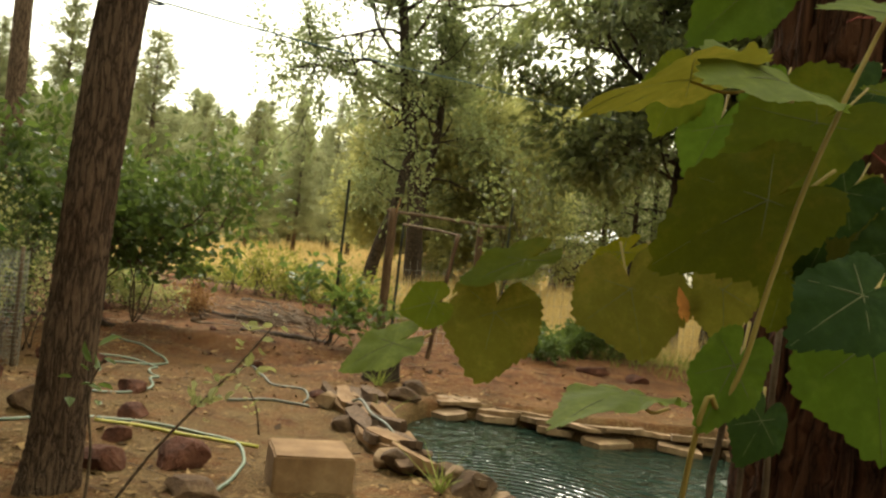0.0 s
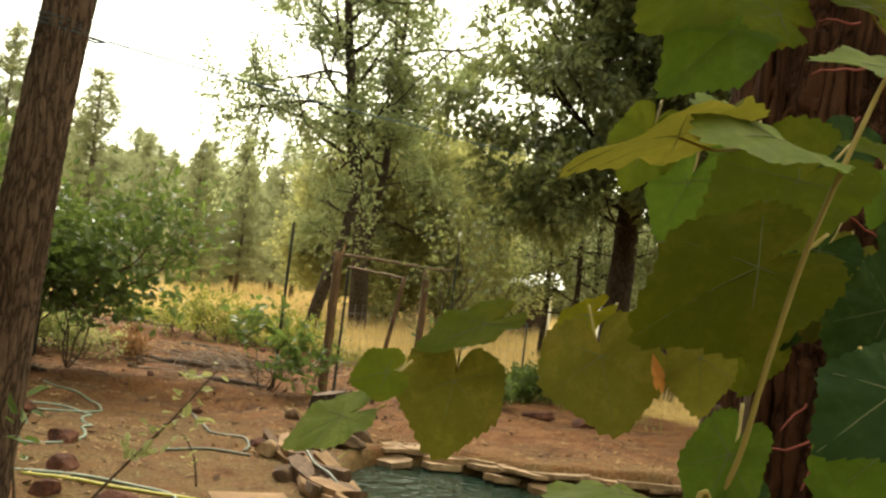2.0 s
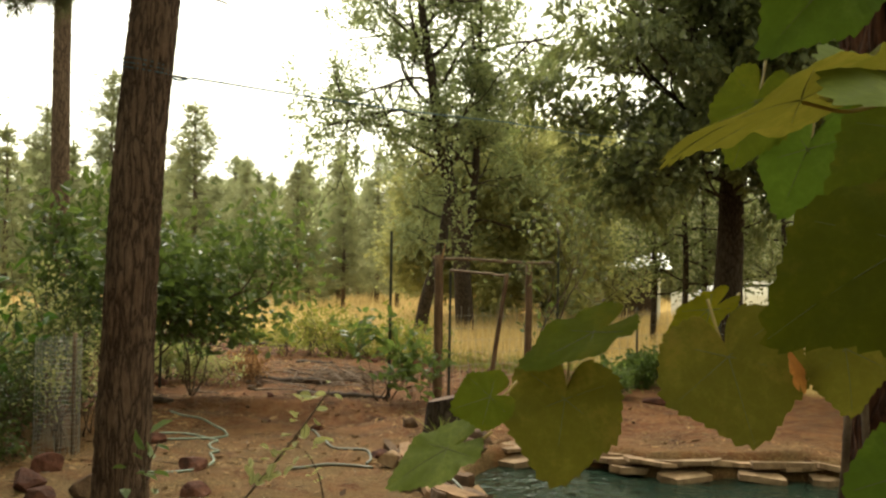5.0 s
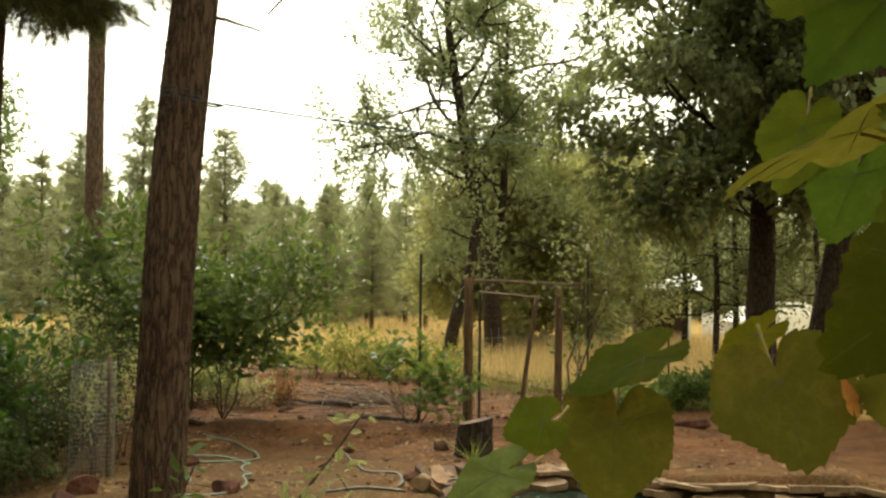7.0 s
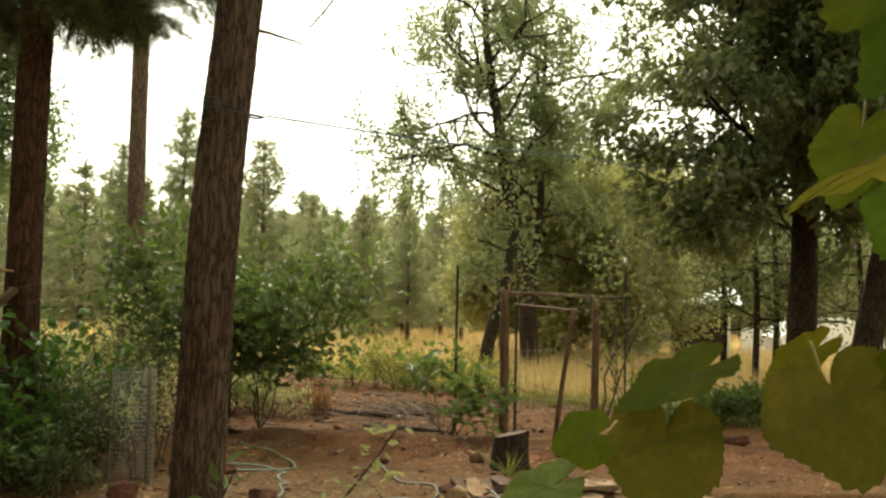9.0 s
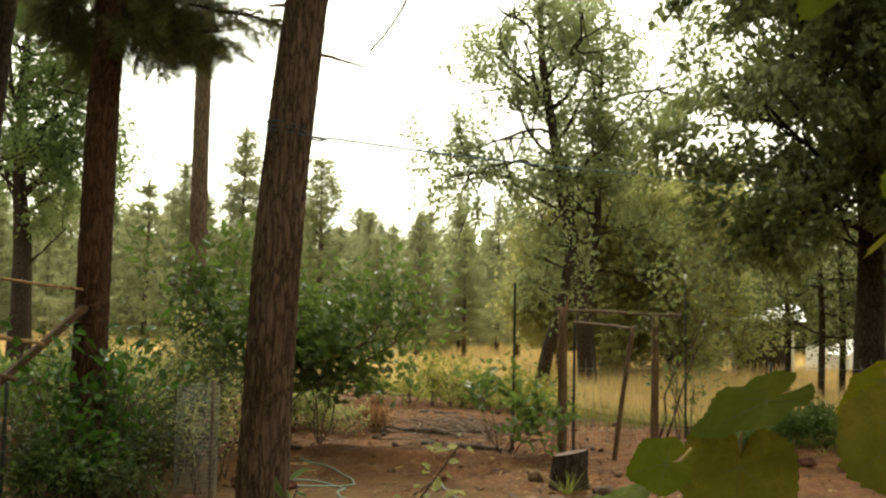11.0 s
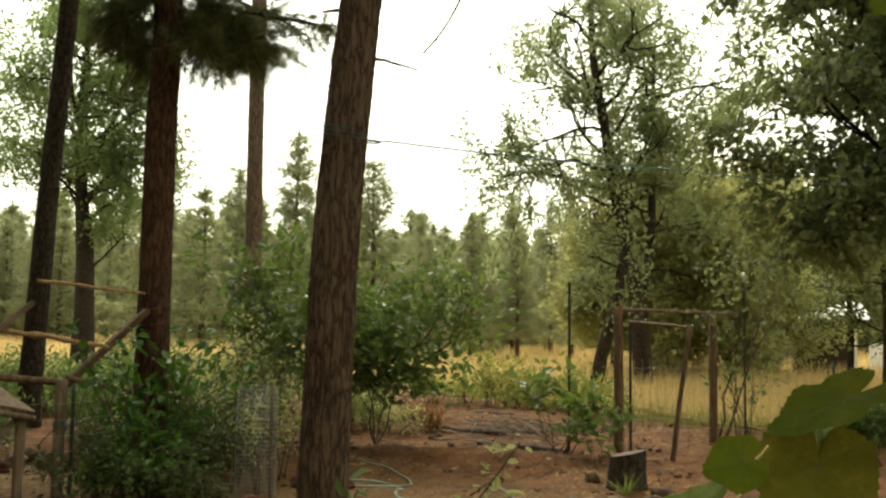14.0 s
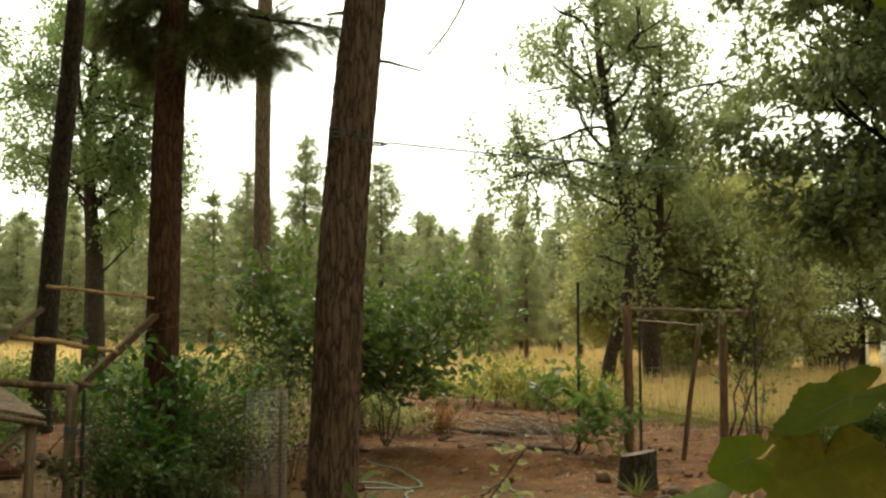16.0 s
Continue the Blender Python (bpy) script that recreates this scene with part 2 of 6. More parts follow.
leaf_olive = foliage("vine_leaf_olive", (0.0523, 0.0762, 0.0107), (0.0952, 0.1189, 0.0167), (0.2570, 0.2951, 0.0207), 0.6, 0.8, 0.05, "object", blotch=(0.12, 0.10, 0.012))
leaf_yellow = foliage("vine_leaf_yellow", (0.1138, 0.1242, 0.0087), (0.1966, 0.1915, 0.0134), (0.4347, 0.3933, 0.0157), 0.6, 0.8, 0.05, "object", blotch=(0.2, 0.16, 0.015))
leaf_fresh = foliage("vine_leaf_green", (0.0408, 0.0808, 0.0129), (0.0892, 0.1360, 0.0218), (0.2040, 0.3060, 0.0245), 0.58, 0.7, 0.08, "object")
# paler leaf copy: sky sheen on upper sides is put into the colour
leaf_sheen = foliage("vine_leaf_sheen", (0.095, 0.125, 0.022), (0.175, 0.205, 0.045), (0.2, 0.28, 0.03), 0.35, 0.6, 0.2, "object")
leaf_worn = foliage("vine_leaf_worn", (0.0693, 0.0739, 0.0148), (0.1294, 0.1220, 0.0244), (0.2864, 0.2449, 0.0245), 0.5, 0.8, 0.05, "object", blotch=(0.16, 0.11, 0.028))
# darker copy of the olive leaf, shade of its underside put into the colour
leaf_shade = foliage("vine_leaf_shaded", (0.0400, 0.0544, 0.0065), (0.0720, 0.0840, 0.0101), (0.1920, 0.2000, 0.0120), 0.55, 0.8, 0.05, "object", blotch=(0.10, 0.075, 0.012))
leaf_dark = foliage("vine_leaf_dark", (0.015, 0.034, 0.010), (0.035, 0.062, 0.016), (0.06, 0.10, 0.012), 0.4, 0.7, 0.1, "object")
vein_mat = plain("leaf_vein", (0.10, 0.11, 0.04), 0.7)
stem_mat = plain("vine_stem", (0.26, 0.19, 0.045), 0.6)
petal_mat = foliage("dried_leaf_orange", (0.42, 0.16, 0.03), (0.58, 0.28, 0.07), (0.6, 0.25, 0.05), 0.3, 0.7, 0.2, "object")
moss_tip = plain("dead_red_stem", (0.22, 0.05, 0.04), 0.8)


def ground_material():
    """Red-brown dirt with needles and stains, turning to straw where the field begins."""
    m, n, l, b = shader("ground", 0.95, 0, 0.12)
    v = coords(n, l)
    big = noise_tex(n, l, v, 0.55, 6, 0.62)
    midn = noise_tex(n, l, v, 4.5, 7, 0.7)
    fine = noise_tex(n, l, v, 42, 5, 0.75)
    dirt = ramp(n, l, big, [(0.3, (0.052, 0.015, 0.005)), (0.5, (0.104, 0.033, 0.008)), (0.7, (0.140, 0.051, 0.016))])
    dirt = mixc(n, l, 0.5, dirt, ramp(n, l, midn, [(0.33, (0.036, 0.012, 0.005)), (0.48, (0.098, 0.036, 0.011)), (0.66, (0.196, 0.100, 0.035))]))
    litter = ramp(n, l, fine, [(0.56, (0, 0, 0)), (0.66, (0.75, 0.75, 0.75))])
    dirt = mixc(n, l, litter, dirt, (0.27, 0.175, 0.09))
    dark = ramp(n, l, fine, [(0.30, (0.5, 0.5, 0.5)), (0.42, (1, 1, 1))])
    dirt = mixc(n, l, 1.0, dirt, dark, "MULTIPLY")
    patch = noise_tex(n, l, v, 1.7, 8, 0.78)
    dirt = mixc(n, l, 1.0, dirt, ramp(n, l, patch, [(0.36, (0.36, 0.35, 0.38)), (0.5, (0.85, 0.86, 0.9)), (0.66, (1.2, 1.2, 1.25))]), "MULTIPLY")
    straws = noise_tex(n, l, coords(n, l, (1.0, 3.0, 1.0)), 95, 3, 0.6)
    dirt = mixc(n, l, ramp(n, l, straws, [(0.58, (0, 0, 0)), (0.66, (0.6, 0.6, 0.6))]), dirt, (0.36, 0.25, 0.13))
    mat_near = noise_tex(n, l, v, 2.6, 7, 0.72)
    hay = ramp(n, l, midn, [(0.3, (0.30, 0.19, 0.07)), (0.55, (0.46, 0.31, 0.12)), (0.75, (0.58, 0.42, 0.19))])
    # the field lies behind a slanting line
    sep = n.new("ShaderNodeSeparateXYZ")
    l.new(v, sep.inputs["Vector"])

    def math_node(op, a, c, clamp=False):
        k = n.new("ShaderNodeMath")
        k.operation, k.use_clamp = op, clamp
        for i, q in enumerate((a, c)):
            if isinstance(q, (int, float)):
                k.inputs[i].default_value = q
            else:
                l.new(q, k.inputs[i])
        return k.outputs["Value"]

    xs = math_node("MINIMUM", math_node("MAXIMUM", sep.outputs["X"], -15.0), 5.0)
    edge = math_node("ADD", math_node("MULTIPLY", xs, -0.74), 15.9)
    wob = math_node("MULTIPLY", math_node("SUBTRACT", noise_tex(n, l, v, 0.8, 5, 0.7), 0.5), 3.5)
    off = math_node("ADD", math_node("SUBTRACT", sep.outputs["Y"], edge), wob)
    fac = math_node("MULTIPLY", off, 0.8, True)
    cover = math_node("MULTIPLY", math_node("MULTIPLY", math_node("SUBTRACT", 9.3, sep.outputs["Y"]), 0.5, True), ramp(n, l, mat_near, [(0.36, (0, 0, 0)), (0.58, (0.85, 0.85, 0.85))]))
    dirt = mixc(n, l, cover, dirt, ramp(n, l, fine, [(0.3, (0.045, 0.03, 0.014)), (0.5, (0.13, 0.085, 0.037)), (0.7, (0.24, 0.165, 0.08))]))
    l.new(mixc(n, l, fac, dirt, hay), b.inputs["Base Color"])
    h = math_node("ADD", midn, math_node("MULTIPLY", fine, 0.6))
    bump(n, l, b, h, 0.9, 0.035)
    return m


def water_material():
    m, n, l, b = shader("pond_water", 0.03, 0, 0.5)
    b.inputs["Base Color"].default_value = (0.010, 0.020, 0.014, 1)
    b.inputs["IOR"].default_value = 1.33
    v = coords(n, l)
    mp = n.new("ShaderNodeMapping")
    mp.inputs["Location"].default_value = (-1.0, -5.25, 0)
    l.new(v, mp.inputs["Vector"])
    w = n.new("ShaderNodeTexWave")
    w.wave_type, w.rings_direction = "RINGS", "Z"
    w.inputs["Scale"].default_value = 3.2
    w.inputs["Distortion"].default_value = 1.2
    w.inputs["Detail"].default_value = 2.5
    l.new(mp.outputs["Vector"], w.inputs["Vector"])
    far = n.new("ShaderNodeMapping")
    far.inputs["Scale"].default_value = (0.8, 0.55, 1)
    l.new(mp.outputs["Vector"], far.inputs["Vector"])
    g = n.new("ShaderNodeTexGradient")
    g.gradient_type = "SPHERICAL"
    l.new(far.outputs["Vector"], g.inputs["Vector"])
    k = n.new("ShaderNodeMath")
    k.operation = "MULTIPLY"
    l.new(w.outputs["Fac"], k.inputs[0])
    l.new(g.outputs["Fac"], k.inputs[1])
    ripple = noise_tex(n, l, v, 7, 2, 0.5)
    k2 = n.new("ShaderNodeMath")
    k2.operation = "MULTIPLY_ADD"
    k2.inputs[1].default_value = 0.9
    l.new(ripple, k2.inputs[0])
    l.new(k.outputs["Value"], k2.inputs[2])
    bump(n, l, b, k2.outputs["Value"], 0.8, 0.05)
    return m


ground_mat = ground_material()
water_mat = water_material()


# ---- mesh tools ----
def mesh_of(name, verts, faces, material=None, smooth=True):
    me = bpy.data.meshes.new(name)
    me.from_pydata(np.asarray(verts, float).tolist(), [], faces.tolist() if isinstance(faces, np.ndarray) else faces)
    if material:
        me.materials.append(material)
    if smooth:
        me.polygons.foreach_set("use_smooth", [True] * len(me.polygons))
    me.update()
    return me


def thing(name, label, category, at=(0, 0, 0), me=None, group="", kind=""):
    ob = new(name, me)
    ob.location = at
    return tagged(ob, label, category, group, kind)


def part(name, me, parent, label=""):
    ob = new(name, me)
    ob.parent = parent
    if label:
        tagged(ob, label)
    return ob


def tube(path, radii, sides=10, rough=0.0, cap=True, seed=0, ridges=0, ridge=0.0):
    """A round body along a path: vertices and faces. rough: uneven radius; ridges: bark ribs along it."""
    p = np.array(path, float)
    r = np.broadcast_to(np.array(radii, float), (len(p),)).copy()
    rng = np.random.default_rng(seed)
    tan = np.gradient(p, axis=0)
    tan /= np.linalg.norm(tan, axis=1)[:, None] + 1e-9
    ref = np.array([1.0, 0, 0]) if abs(tan[0, 0]) < 0.8 else np.array([0, 1.0, 0])
    verts, phase = [], rng.uniform(0, 6.28, 4)
    a = np.linspace(0, 2 * np.pi, sides, endpoint=False)
    for i in range(len(p)):
        u = ref - (ref @ tan[i]) * tan[i]
        u /= np.linalg.norm(u) + 1e-9
        w = np.cross(tan[i], u)
        ref = u
        rr = r[i] * (1 + rough * (rng.uniform(-1, 1, sides) * 0.5 + 0.5 * np.sin(2 * a + phase[0] + i * 0.13)))
        if ridges:
            s = 0.9 * np.sin(i * 0.21 + phase[1]) + 0.5 * np.sin(i * 0.47 + phase[2])
            rr = rr + ridge * (np.abs(np.sin(a * ridges / 2 + s + 0.6 * np.sin(3 * a + i * 0.09))) - 0.5 + rng.uniform(-0.35, 0.35, sides))
        verts.extend(p[i] + rr[k] * (np.cos(a[k]) * u + np.sin(a[k]) * w) for k in range(sides))
    faces = [(i * sides + k, i * sides + (k + 1) % sides, (i + 1) * sides + (k + 1) % sides, (i + 1) * sides + k) for i in range(len(p) - 1) for k in range(sides)]
    if cap:
        faces += [tuple(range(sides - 1, -1, -1)), tuple((len(p) - 1) * sides + k for k in range(sides))]
    return verts, faces


def joined(pieces):
    verts, faces, n = [], [], 0
    for v, f in pieces:
        verts.extend(v)
        faces.extend(tuple(q + n for q in face) for face in f)
        n += len(v)
    return verts, faces


def bent(a, b, steps=8, wobble=0.0, rng=RNG, sag=0.0):
    a, b = np.array(a, float), np.array(b, float)
    t = np.linspace(0, 1, steps)[:, None]
    p = a + (b - a) * t
    L = np.linalg.norm(b - a)
    off = np.cumsum(rng.normal(0, 1, (steps, 3)), 0)
    off -= off[0] + (off[-1] - off[0]) * t
    p = p + off * wobble * L / steps
    p[:, 2] -= sag * 4 * (t * (1 - t))[:, 0]
    return p


def smooth_path(points, per=6):
    """A rounded line through the points."""
    p = np.array(points, float)
    q = np.vstack([2 * p[0] - p[1], p, 2 * p[-1] - p[-2]])
    out = []
    for i in range(1, len(q) - 2):
        for t in np.linspace(0, 1, per, endpoint=False):
            out.append(0.5 * (2 * q[i] + (q[i + 1] - q[i - 1]) * t + (2 * q[i - 1] - 5 * q[i] + 4 * q[i + 1] - q[i + 2]) * t * t + (3 * q[i] - q[i - 1] - 3 * q[i + 1] + q[i + 2]) * t ** 3))
    out.append(p[-1])
    return np.array(out)


def unit(v):
    return v / (np.linalg.norm(v, axis=-1, keepdims=True) + 1e-9)


def leaf_cloud(places, ways, size, rng, aspect=0.55, fold=0.25, droop=0.3):
    """Many small folded leaves of six corners each: arrays of vertices and faces."""
    n = len(places)
    s = size * rng.uniform(0.6, 1.25, n)[:, None]
    y = unit(ways + rng.normal(0, 0.55, (n, 3)) + np.array([0, 0, -droop]))
    z = unit(rng.normal(0, 0.6, (n, 3)) + np.array([0, 0, 1.0]))
    x = unit(np.cross(y, z))
    z = np.cross(x, y)
    o = np.asarray(places, float)
    hw = s * aspect * 0.5
    v0, v3 = o, o + y * s + z * s * -0.12
    v1, v2 = o + y * s * 0.3 + x * hw + z * hw * fold, o + y * s * 0.72 + x * hw * 0.75 + z * hw * fold
    v5, v4 = o + y * s * 0.3 - x * hw + z * hw * fold, o + y * s * 0.72 - x * hw * 0.75 + z * hw * fold
    verts = np.stack([v0, v1, v2, v3, v4, v5], 1).reshape(-1, 3)
    k = np.arange(n)[:, None] * 6
    faces = np.concatenate([k + [0, 1, 2, 3], k + [0, 3, 4, 5]])
    return verts, faces


def blades(roots, heights, widths, rng, lean=0.35):
    n = len(roots)
    a = rng.uniform(0, 2 * np.pi, n)
    side = np.stack([np.cos(a), np.sin(a), 0 * a], 1) * widths[:, None] * 0.5
    tip = roots + np.stack([rng.normal(0, lean, n) * heights, rng.normal(0, lean, n) * heights, heights], 1)
    verts = np.stack([roots - side, roots + side, tip], 1).reshape(-1, 3)
    k = np.arange(n)[:, None] * 3
    return verts, k + [0, 1, 2]


def needle_tufts(places, ways, length, count, width, rng, spread=0.75):
    """Bundles of thin needles: one triangle a needle."""
    n = len(places)
    o = np.repeat(np.asarray(places, float), count, 0)
    w = unit(np.repeat(np.asarray(ways, float), count, 0) + rng.normal(0, spread, (n * count, 3)))
    L = length * rng.uniform(0.65, 1.15, n * count)[:, None]
    side = unit(np.cross(w, rng.normal(0, 1, w.shape))) * width * 0.5
    tip = o + w * L
    tip[:, 2] -= 0.12 * L[:, 0]
    verts = np.stack([o - side, o + side, tip], 1).reshape(-1, 3)
    k = np.arange(n * count)[:, None] * 3
    return verts, k + [0, 1, 2]


def grow(rng, start, way, length, radius, level, out, tips, up=0.15, split=(3, 5), spread=0.8, shrink=0.62, wob=0.18):
    """Limbs that fork level by level: fills out with (path, radii) and tips with (place, way)."""
    steps = 7
    p, w = [np.array(start, float)], unit(np.array(way, float))
    for _ in range(steps - 1):
        w = unit(w + rng.normal(0, wob, 3) + np.array([0, 0, up * 0.25]))
        p.append(p[-1] + w * length / (steps - 1))
    out.append((np.array(p), np.linspace(radius, radius * 0.45, steps)))
    if level == 0:
        tips.extend((q, w) for q in p[2:])
        return
    for _ in range(rng.integers(*split)):
        k = rng.uniform(0.35, 1.0)
        i = min(steps - 2, int(k * (steps - 1)))
        w2 = unit(w + rng.normal(0, spread, 3) + np.array([0, 0, up]))
        grow(rng, p[i] + (p[i + 1] - p[i]) * 0.5, w2, length * shrink * rng.uniform(0.75, 1.2), radius * 0.55 * (1 - 0.3 * k), level - 1, out, tips, up, split, spread, shrink, wob)
    if level == 1:
        tips.append((p[-1], w))


# ---- ground, water, field ----
POND = smooth_path([(0.12, 6.9), (0.16, 7.6), (0.45, 8.1), (1.2, 8.12), (1.8, 7.75), (2.5, 7.85), (3.2, 7.8), (3.9, 7.0), (3.9, 5.6), (3.0, 4.4), (2.0, 4.0), (1.25, 4.3), (0.85, 4.9), (0.42, 5.55), (0.2, 6.1), (0.12, 6.9)], 5)[:-1]


def pond_depth(x, y):
    """How far a place lies inside the pond's edge (positive) or outside it (negative), in metres."""
    x, y = np.asarray(x, float), np.asarray(y, float)
    a, b = POND, np.roll(POND, -1, 0)
    best = np.full(x.shape, 1e9)
    inside = np.zeros(x.shape, bool)
    for (ax, ay), (bx, by) in zip(a, b):
        dx, dy = bx - ax, by - ay
        t = np.clip(((x - ax) * dx + (y - ay) * dy) / (dx * dx + dy * dy), 0, 1)
        best = np.minimum(best, np.hypot(x - ax - t * dx, y - ay - t * dy))
        cross = ((ay > y) != (by > y)) & (x < (bx - ax) * (y - ay) / (by - ay + 1e-12) + ax)
        inside ^= cross
    return np.where(inside, best, -best)


def height(x, y):
    x, y = np.asarray(x, float), np.asarray(y, float)
    near = np.exp(-((np.hypot(x, y - 8) / 30) ** 2))
    z = near * (0.035 * np.sin(0.9 * x + 0.7 * y) + 0.025 * np.sin(1.7 * x - 1.3 * y + 1) + 0.012 * np.sin(4.1 * x + 3.3 * y) + 0.010 * np.sin(7.3 * x - 5.9 * y + 2))
    z = z - 0.09 * np.exp(-(((y - 9.9 - 0.25 * np.sin(1.2 * x)) / 0.35) ** 2)) * np.clip((-0.9 - x) / 0.6, 0, 1) * np.clip((x + 5) / 1.0, 0, 1)
    z = z + 0.07 * np.exp(-(((y - 10.5) / 0.3) ** 2)) * np.clip((-0.9 - x) / 0.6, 0, 1) * np.clip((x + 5) / 1.0, 0, 1)
    d = pond_depth(x, y)
    bank = np.clip(d / 0.25 + 0.35, 0, 1)
    return z * (1 - bank) - 0.55 * bank * bank * (3 - 2 * bank)


def gz(x, y):
    return float(height(np.array([x]), np.array([y]))[0])


def graded(lo, hi, fine, far):
    """Closely spaced between lo and hi, ever wider out to far."""
    inner = np.arange(lo, hi, fine)
    step, out_hi, out_lo, p, q = fine, [], [], hi, lo
    while p < far or q > -far:
        step *= 1.25
        p, q = p + step, q - step
        out_hi.append(p)
        out_lo.append(q)
    return np.concatenate([out_lo[::-1], inner, out_hi])


gx, gy = graded(-7.0, 5.0, 0.085, 2500.0), graded(2.0, 16.0, 0.085, 2500.0)
GX, GY = np.meshgrid(gx, gy)
GZ = height(GX, GY)
gv = np.stack([GX.ravel(), GY.ravel(), GZ.ravel()], 1)
nx, ny = len(gx), len(gy)
gi = (np.arange(ny - 1)[:, None] * nx + np.arange(nx - 1)[None]).ravel()
gf = np.stack([gi, gi + 1, gi + nx + 1, gi + nx], 1)
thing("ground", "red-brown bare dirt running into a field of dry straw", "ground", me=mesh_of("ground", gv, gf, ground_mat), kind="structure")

ring = POND + 0.10 * unit(POND - POND.mean(0))
pond = thing("water", "dark green pond water with ripples and sky glints", "water", (0, 0, -0.17), mesh_of("water", [(x, y, 0) for x, y in ring], [tuple(range(len(ring)))], water_mat, False), kind="structure")


def field_edge(x):
    return 15.9 - 0.74 * np.clip(x, -15, 5)


def dry_grass():
    rng = np.random.default_rng(3)
    roots, hs, ws = [], [], []
    for near, far, count, w, h in ((12.5, 24, 60000, 0.010, 0.42), (24, 42, 60000, 0.02, 0.5), (42, 78, 45000, 0.04, 0.55)):
        r = np.sqrt(rng.uniform(near ** 2, far ** 2, count))
        a = rng.uniform(-0.98, 0.62, count)
        x, y = 0.5 + r * np.sin(a), r * np.cos(a)
        clump = np.sin(1.3 * x + 0.6 * np.sin(0.9 * y)) + np.sin(1.1 * y - 0.7 * x) + rng.normal(0, 0.9, count)
        keep = (y > field_edge(x) + rng.exponential(0.5, count)) & (clump > -1.0)
        x, y = x[keep], y[keep]
        roots.append(np.stack([x, y, height(x, y) - 0.02], 1))
        hs.append(h * rng.uniform(0.5, 1.3, len(x)))
        ws.append(w * rng.uniform(0.7, 1.4, len(x)))
    v, f = blades(np.concatenate(roots), np.concatenate(hs), np.concatenate(ws), rng, 0.22)
    thing("dry_grass", "tall golden dry grass covering the field", "grass", me=mesh_of("dry_grass", v, f, straw, False), kind="stuff")
    # weeds along the edge of the field
    n = 5000
    x = rng.uniform(-7, 4, n)
    y = field_edge(x) + rng.normal(0.2, 0.7, n)
    v, f = blades(np.stack([x, y, height(x, y) - 0.01], 1), rng.uniform(0.08, 0.35, n), rng.uniform(0.008, 0.016, n), rng, 0.4)
    thing("weeds", "sparse green weeds along the edge of the dry field", "weeds", me=mesh_of("weeds", v, f, weed, False), kind="stuff")


def litter():
    """Chips, bits of bark and dead leaves strewn over the dirt."""
    rng = np.random.default_rng(5)
    n = 60000
    y = 2.5 + 14.5 * rng.uniform(0, 1, n) ** 1.25 - rng.exponential(1.2, n)
    x = rng.uniform(-7.0, 3.5, n)
    keep = (pond_depth(x, y) < -0.12) & (y < field_edge(x)) & ((x < 0.4) | (y < 8.6) | (rng.uniform(0, 1, n) < 0.3)) & (np.sin(2.1 * x + y) + np.sin(1.7 * y - x) + rng.normal(0, 1, n) > -0.7)
    x, y = x[keep], y[keep]
    n = len(x)
    s = 0.007 + rng.gamma(1.4, 0.009, n)
    a = rng.uniform(0, 6.28, n)
    c, d = np.stack([np.cos(a), np.sin(a), rng.normal(0, 0.25, n)], 1) * s[:, None], np.stack([-np.sin(a), np.cos(a), rng.normal(0, 0.25, n)], 1) * (s * rng.uniform(0.15, 0.65, n))[:, None]
    o = np.stack([x, y, height(x, y) + 0.010], 1)
    v = np.stack([o - c, o + d, o + c, o - d], 1).reshape(-1, 3)
    k = np.arange(n)[:, None] * 4
    thing("litter", "pale wood chips and dead leaves strewn on the dirt", "litter", me=mesh_of("litter", v, k + [0, 1, 2, 3], chip_mat, False), kind="stuff")
    n = 420
    x, y = rng.uniform(-6, 2.5, n), rng.uniform(3, 15, n)
    keep = pond_depth(x, y) < -0.2
    pieces = []
    for q, r in zip(x[keep], y[keep]):
        a, L = rng.uniform(0, 6.28), 0.05 + rng.exponential(0.07)
        b = (q + L * np.cos(a), r + L * np.sin(a))
        pieces.append(tube([(q, r, gz(q, r) + 0.006), (*b, gz(*b) + 0.008)], [rng.uniform(0.0015, 0.005)] * 2, 4))
    thing("fallen_twigs", "thin fallen twigs scattered over the dirt", "twigs", me=mesh_of("fallen_twigs", *joined(pieces), pale_twig), kind="stuff")


dry_grass()
litter()


# ---- trees ----
def trunk_mesh(path, radii, material, sides=48, ridges=22, ridge=0.006, seed=1, steps=90):
    fine = smooth_path(path, max(2, steps // (len(path) - 1)))
    t = np.linspace(0, 1, len(fine))
    rr = np.interp(t, np.linspace(0, 1, len(radii)), radii)
    return mesh_of("trunk", *tube(fine, rr, sides, 0.02, True, seed, ridges, ridge), material)


